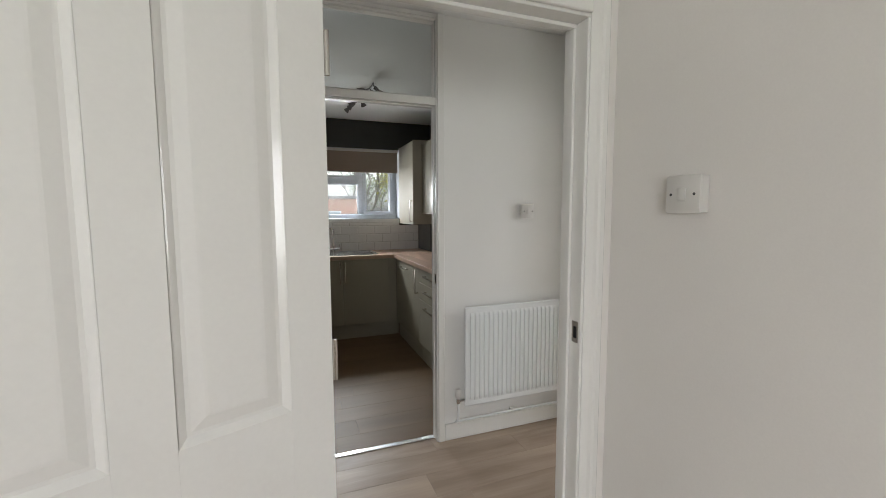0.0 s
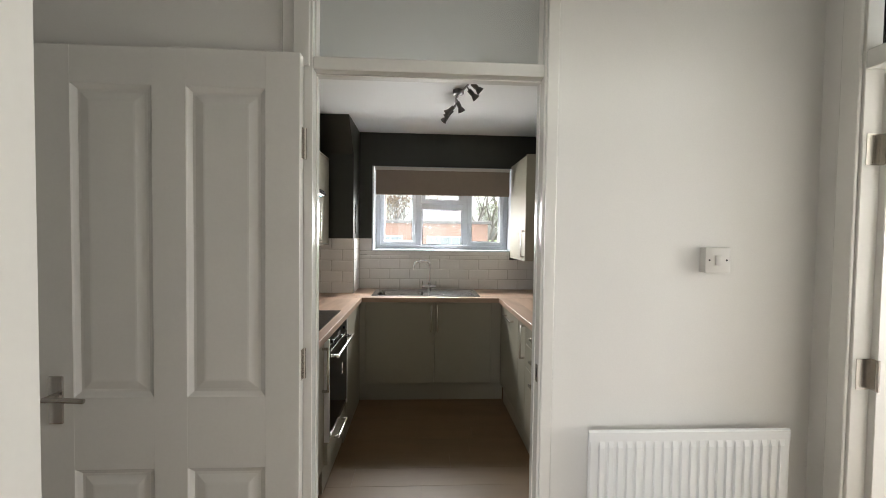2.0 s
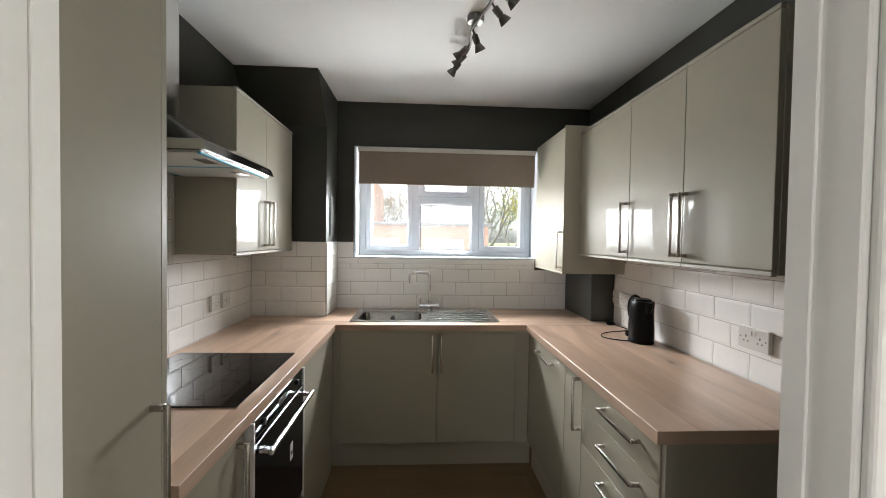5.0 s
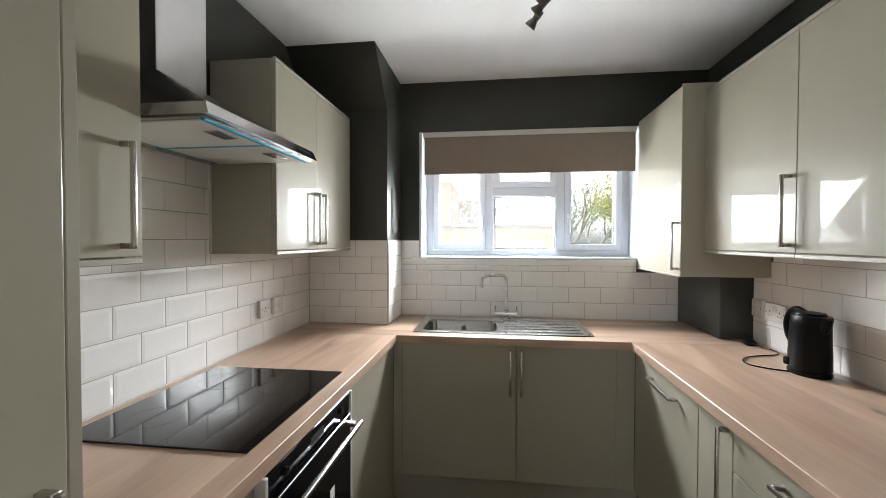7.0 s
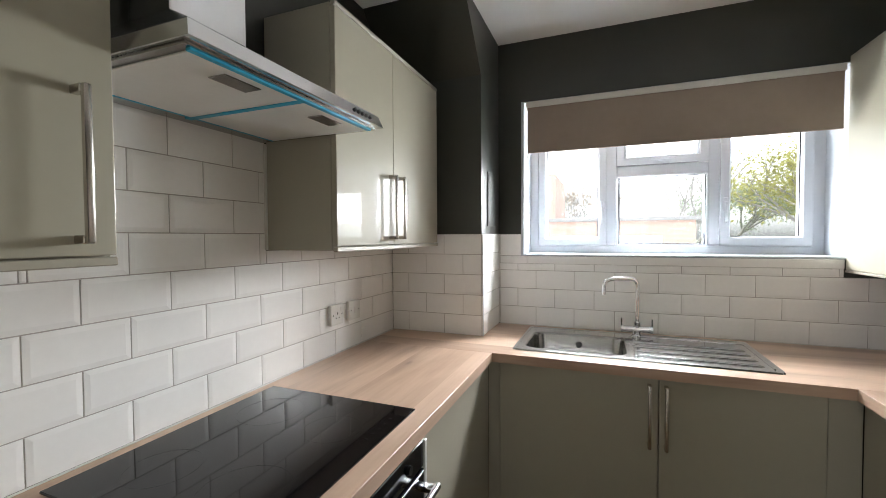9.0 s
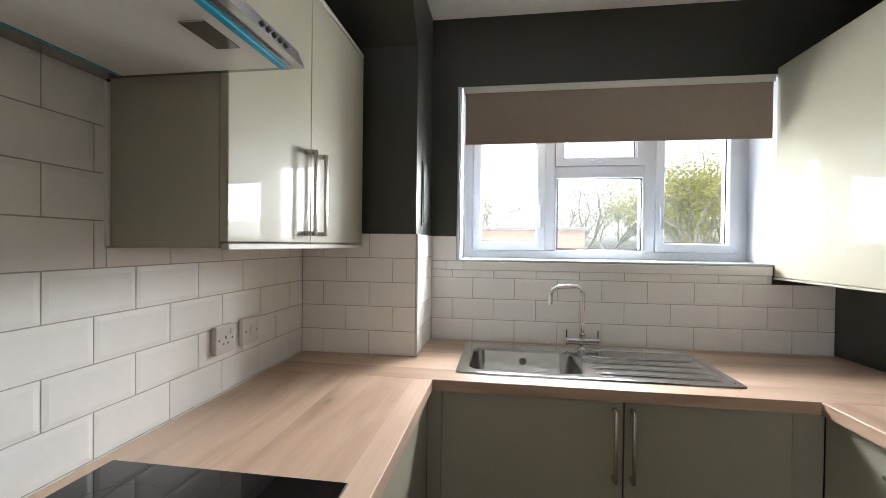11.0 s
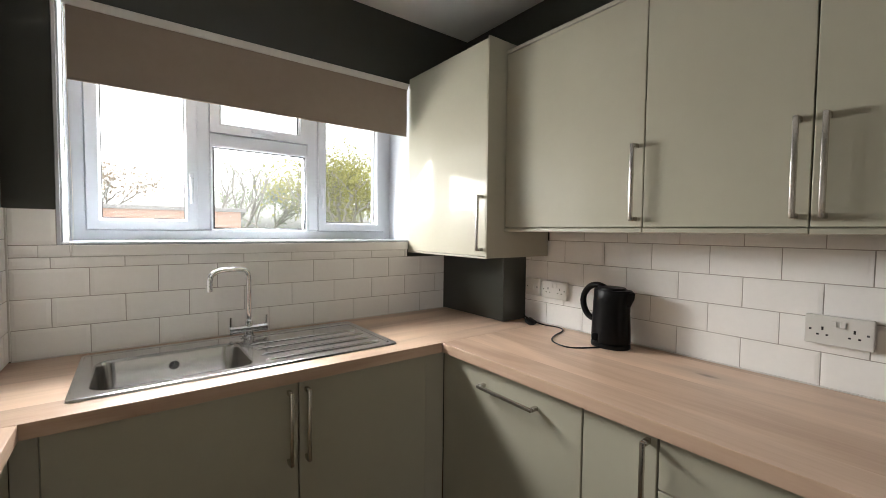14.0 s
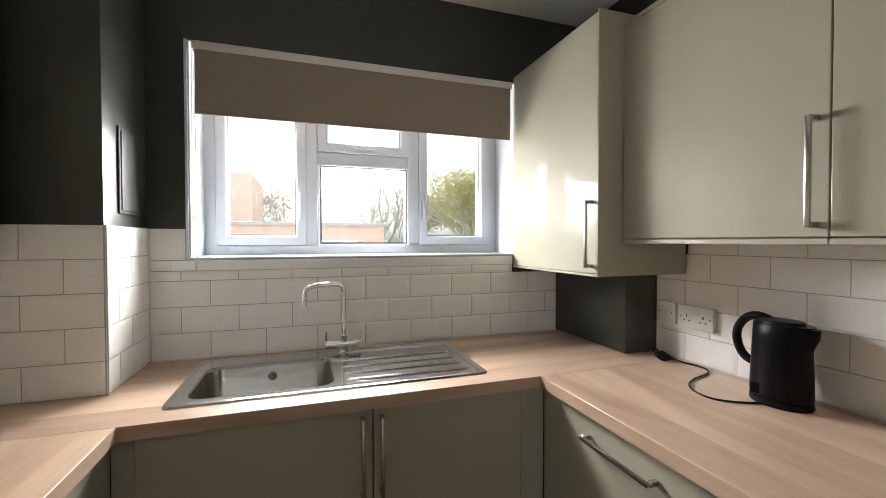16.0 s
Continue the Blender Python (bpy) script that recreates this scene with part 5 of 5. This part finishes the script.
def tree(label, base, high, spread, leaf, count, seed, bare=False, leaf_size=0.16):
    """A tapered trunk with forking limbs and, unless bare, leaves scattered round the outer twigs."""
    rng = random.Random(seed)
    t = thing("tree", label, "tree", at=base)
    bm = bmesh.new()
    tips = []

    def grow(p, way, length, r, level):
        q = p + way * length
        mid = p + way * length * 0.5 + Vector((rng.uniform(-1, 1), rng.uniform(-1, 1), 0)) * length * 0.06
        rod(bm, p, mid, r, 6, r * 0.85)
        rod(bm, mid, q, r * 0.85, 6, r * 0.65)
        if level >= 3:
            tips.append(q)
            tips.append(mid)
        if level == (6 if bare else 5):
            return
        for k in range(3 if level < 4 else 2):
            turn = Vector((rng.uniform(-1, 1), rng.uniform(-1, 1), rng.uniform(-0.25, 0.55))) * spread
            grow(q, (way + turn).normalized(), length * rng.uniform(0.62, 0.82), max(r * 0.58, 0.008), level + 1)

    grow(Vector(base), Vector((0, 0, 1)), high * 0.30, high * 0.026, 1)
    part("trunk", bm, BARK, t)
    verts, faces = [], []
    for _ in range(count):
        c = rng.choice(tips) + Vector((rng.gauss(0, 1), rng.gauss(0, 1), rng.gauss(0, 0.8))) * high * 0.035
        a = Vector((rng.uniform(-1, 1), rng.uniform(-1, 1), rng.uniform(-1, 1))).normalized()
        b = a.orthogonal().normalized()
        s = leaf_size * rng.uniform(0.5, 1.1)
        i = len(verts)
        verts += [c - a * s, c + b * s * 0.55, c + a * s, c - b * s * 0.55]
        faces.append((i, i + 1, i + 2, i + 3))
    if faces:
        data = bpy.data.meshes.new("crown")
        data.from_pydata([tuple(v) for v in verts], [], faces)
        data.materials.append(leaf)
        crown = new("crown", data)
        crown.parent = t
        crown.matrix_parent_inverse = t.matrix_world.inverted()
    return t


tree("tree coming into pale green leaf beyond the lawn", (7.4, 19.0, -3.1), 8.4, 0.75, LEAF_GREEN, 8000, 3, True, 0.075)
tree("tree coming into pale green leaf beside the flats", (10.8, 23.0, -3.1), 9.0, 0.8, LEAF_GREEN, 8000, 8, True, 0.085)
tree("nearly bare tree with fine twigs behind the flats", (5.9, 36.0, -3.1), 10.5, 0.7, LEAF_DULL, 900, 5, True, 0.10)
tree("grey-green tree behind the flats", (9.5, 42.0, -3.1), 10.0, 0.8, LEAF_DULL, 7000, 12, True, 0.12)
tree("nearly bare rust-tinged tree behind the flats", (-2.0, 37.0, -3.1), 9.2, 0.8, LEAF_RUST, 1500, 21, True, 0.13)
tree("grey-green tree far beyond the lawn", (17.0, 44.0, -3.1), 10.0, 0.8, LEAF_DULL, 3600, 31, True, 0.16)

# ---- floor boards and tiles ----
floor_boards(floor, LW, RW, 2.166, 4.43, 0.19, 1.25, FLOOR_WOOD, 4)
floor_boards(floor, -1.9, HX + 0.1, AY0, 2.165, 0.19, 1.25, HALL_WOOD, 9)
floor_boards(floor, -0.9, 0.925, -0.7, AY0 - 0.001, 0.19, 1.25, HALL_WOOD, 11)

PITCH, TALL, JOINT = 0.204, 0.1025, 0.0030
TILE_MESHES = {}


def tile_mesh(w, h):
    """A bevelled metro tile w by h, its back at 0 and its face towards -y; narrow offcuts keep a flat face."""
    key = (round(w, 3), round(h, 3))
    if key not in TILE_MESHES:
        bm = bmesh.new()
        e = min(0.012, w * 0.3, h * 0.3)
        rings = [[bm.verts.new((x, y, z)) for x, z in ((i, i), (w - i, i), (w - i, h - i), (i, h - i))] for i, y in ((0, 0), (0, -0.0055), (e, -0.0067))]
        for one, two in zip(rings, rings[1:]):
            for j in range(4):
                bm.faces.new((one[j], one[(j + 1) % 4], two[(j + 1) % 4], two[j]))
        bm.faces.new(rings[-1])
        TILE_MESHES[key] = mesh_of("tile", bm, TILE)
    return TILE_MESHES[key]


def tile_wall(name, label, place, rows, offset_even):
    """Grout bed with brick-bonded tiles on it. place maps (along, out, up) into the world; rows: (row, start, end) spans."""
    bm = bmesh.new()
    for r, a, b, z0, z1 in [(r[0], r[1], r[2], *(r[3:] if len(r) > 3 else (WT + 0.002 + r[0] * TALL, WT + 0.002 + (r[0] + 1) * TALL))) for r in rows]:
        box(bm, a, b, -0.0046, -0.0006, z0, z1)
    bm.transform(place)
    bed = setting(name, bm, GROUT, label, "tiling")
    for row in rows:
        r, a, b = row[:3]
        z0, z1 = row[3:] if len(row) > 3 else (WT + 0.002 + r * TALL, WT + 0.002 + (r + 1) * TALL)
        start = offset_even + (PITCH / 2 if r % 2 else 0.0)
        x = start - math.ceil((start - a) / PITCH) * PITCH
        while x < b - 0.004:
            s, e = max(x, a), min(x + PITCH, b)
            if e - s > 0.008:
                ob = new("tile", tile_mesh(e - s - JOINT, z1 - z0 - JOINT))
                ob.parent = bed
                ob.matrix_world = place @ Matrix.Translation((s + JOINT / 2, -0.0008, z0 + JOINT / 2))
            x += PITCH
    return bed


# west wall: along = y, out = +x
west = Matrix(((0, -1, 0, LW), (1, 0, 0, 0), (0, 0, 1, 0), (0, 0, 0, 1)))
rows = [(r, 2.657, 4.613) for r in range(4)] + [(4, 2.657, 4.613, WT + 0.002 + 4 * TALL, 1.392)] + [(4, 3.088, 3.714, 1.3925, WT + 0.002 + 5 * TALL)] + [(r, 3.088, 3.714) for r in (5, 6)] + [(7, 3.088, 3.714, WT + 0.002 + 7 * TALL, 1.7575)]
rows = [r for r in rows if not (len(r) > 3 and r[0] == 4)] + [(4, 2.657, 3.0875, WT + 0.002 + 4 * TALL, 1.392), (4, 3.088, 3.714), (4, 3.7145, 4.613, WT + 0.002 + 4 * TALL, 1.392)]
tile_wall("wall_tiles_west", "white bevelled brick-bond tiles behind the hob", west, rows, 3.074)
for y0, y1 in ((3.0862, 3.0945), (3.7075, 3.7158)):
    setting("trim_hood_tiles", block(LW + 0.0005, LW + 0.0150, y0, y1, 1.3935, 1.7515, 0.001), PLASTIC, "thin white sealant line", "sealant")
setting("trim_boxing_corner", block(-0.2835, -0.2770, BW - 0.0120, BW - 0.0060, WT + 0.004, 1.449, 0.001), PLASTIC, "thin white sealant line", "sealant")
# boxing front, facing the room
north = Matrix(((1, 0, 0, 0), (0, 1, 0, 4.614), (0, 0, 1, 0), (0, 0, 0, 1)))
tile_wall("wall_tiles_boxing", "white brick-bond tiles on the boxed-in corner", north, [(r, LW + 0.009, -0.2815) for r in range(5)], -0.488)
side = Matrix(((0, -1, 0, -0.289), (1, 0, 0, 0), (0, 0, 1, 0), (0, 0, 0, 1)))
tile_wall("wall_tiles_boxing_side", "white tiles on the side of the boxing", side, [(r, 4.607, BW - 0.009) for r in range(5)], 4.70)
setting("trim_boxing", block(-0.2815, -0.2780, 4.6055, 4.610, WT + 0.002, 1.449, 0.001), UPVC, "white plastic tile trim on the boxing corner", "tile trim")
back = Matrix(((1, 0, 0, 0), (0, 1, 0, BW), (0, 0, 1, 0), (0, 0, 0, 1)))
rows = [(r, -0.2805, 1.524) for r in range(3)] + [(3, -0.2805, 1.268, WT + 0.002 + 3 * TALL, 1.2835)]
rows += [(4, -0.2805, -0.1585, 1.3255, 1.449), (4, -0.2805, -0.2055, 1.284, 1.325)]
tile_wall("wall_tiles_north", "white brick-bond tiles under the window", back, rows, -0.074)
east = Matrix(((0, 1, 0, RW), (-1, 0, 0, 0), (0, 0, 1, 0), (0, 0, 0, 1)))
rows = [(r, -4.469, -2.882) for r in range(4)] + [(4, -4.322, -2.872, WT + 0.002 + 4 * TALL, 1.392)]
tile_wall("wall_tiles_east", "white bevelled brick-bond tiles behind the kettle", east, rows, -3.514)
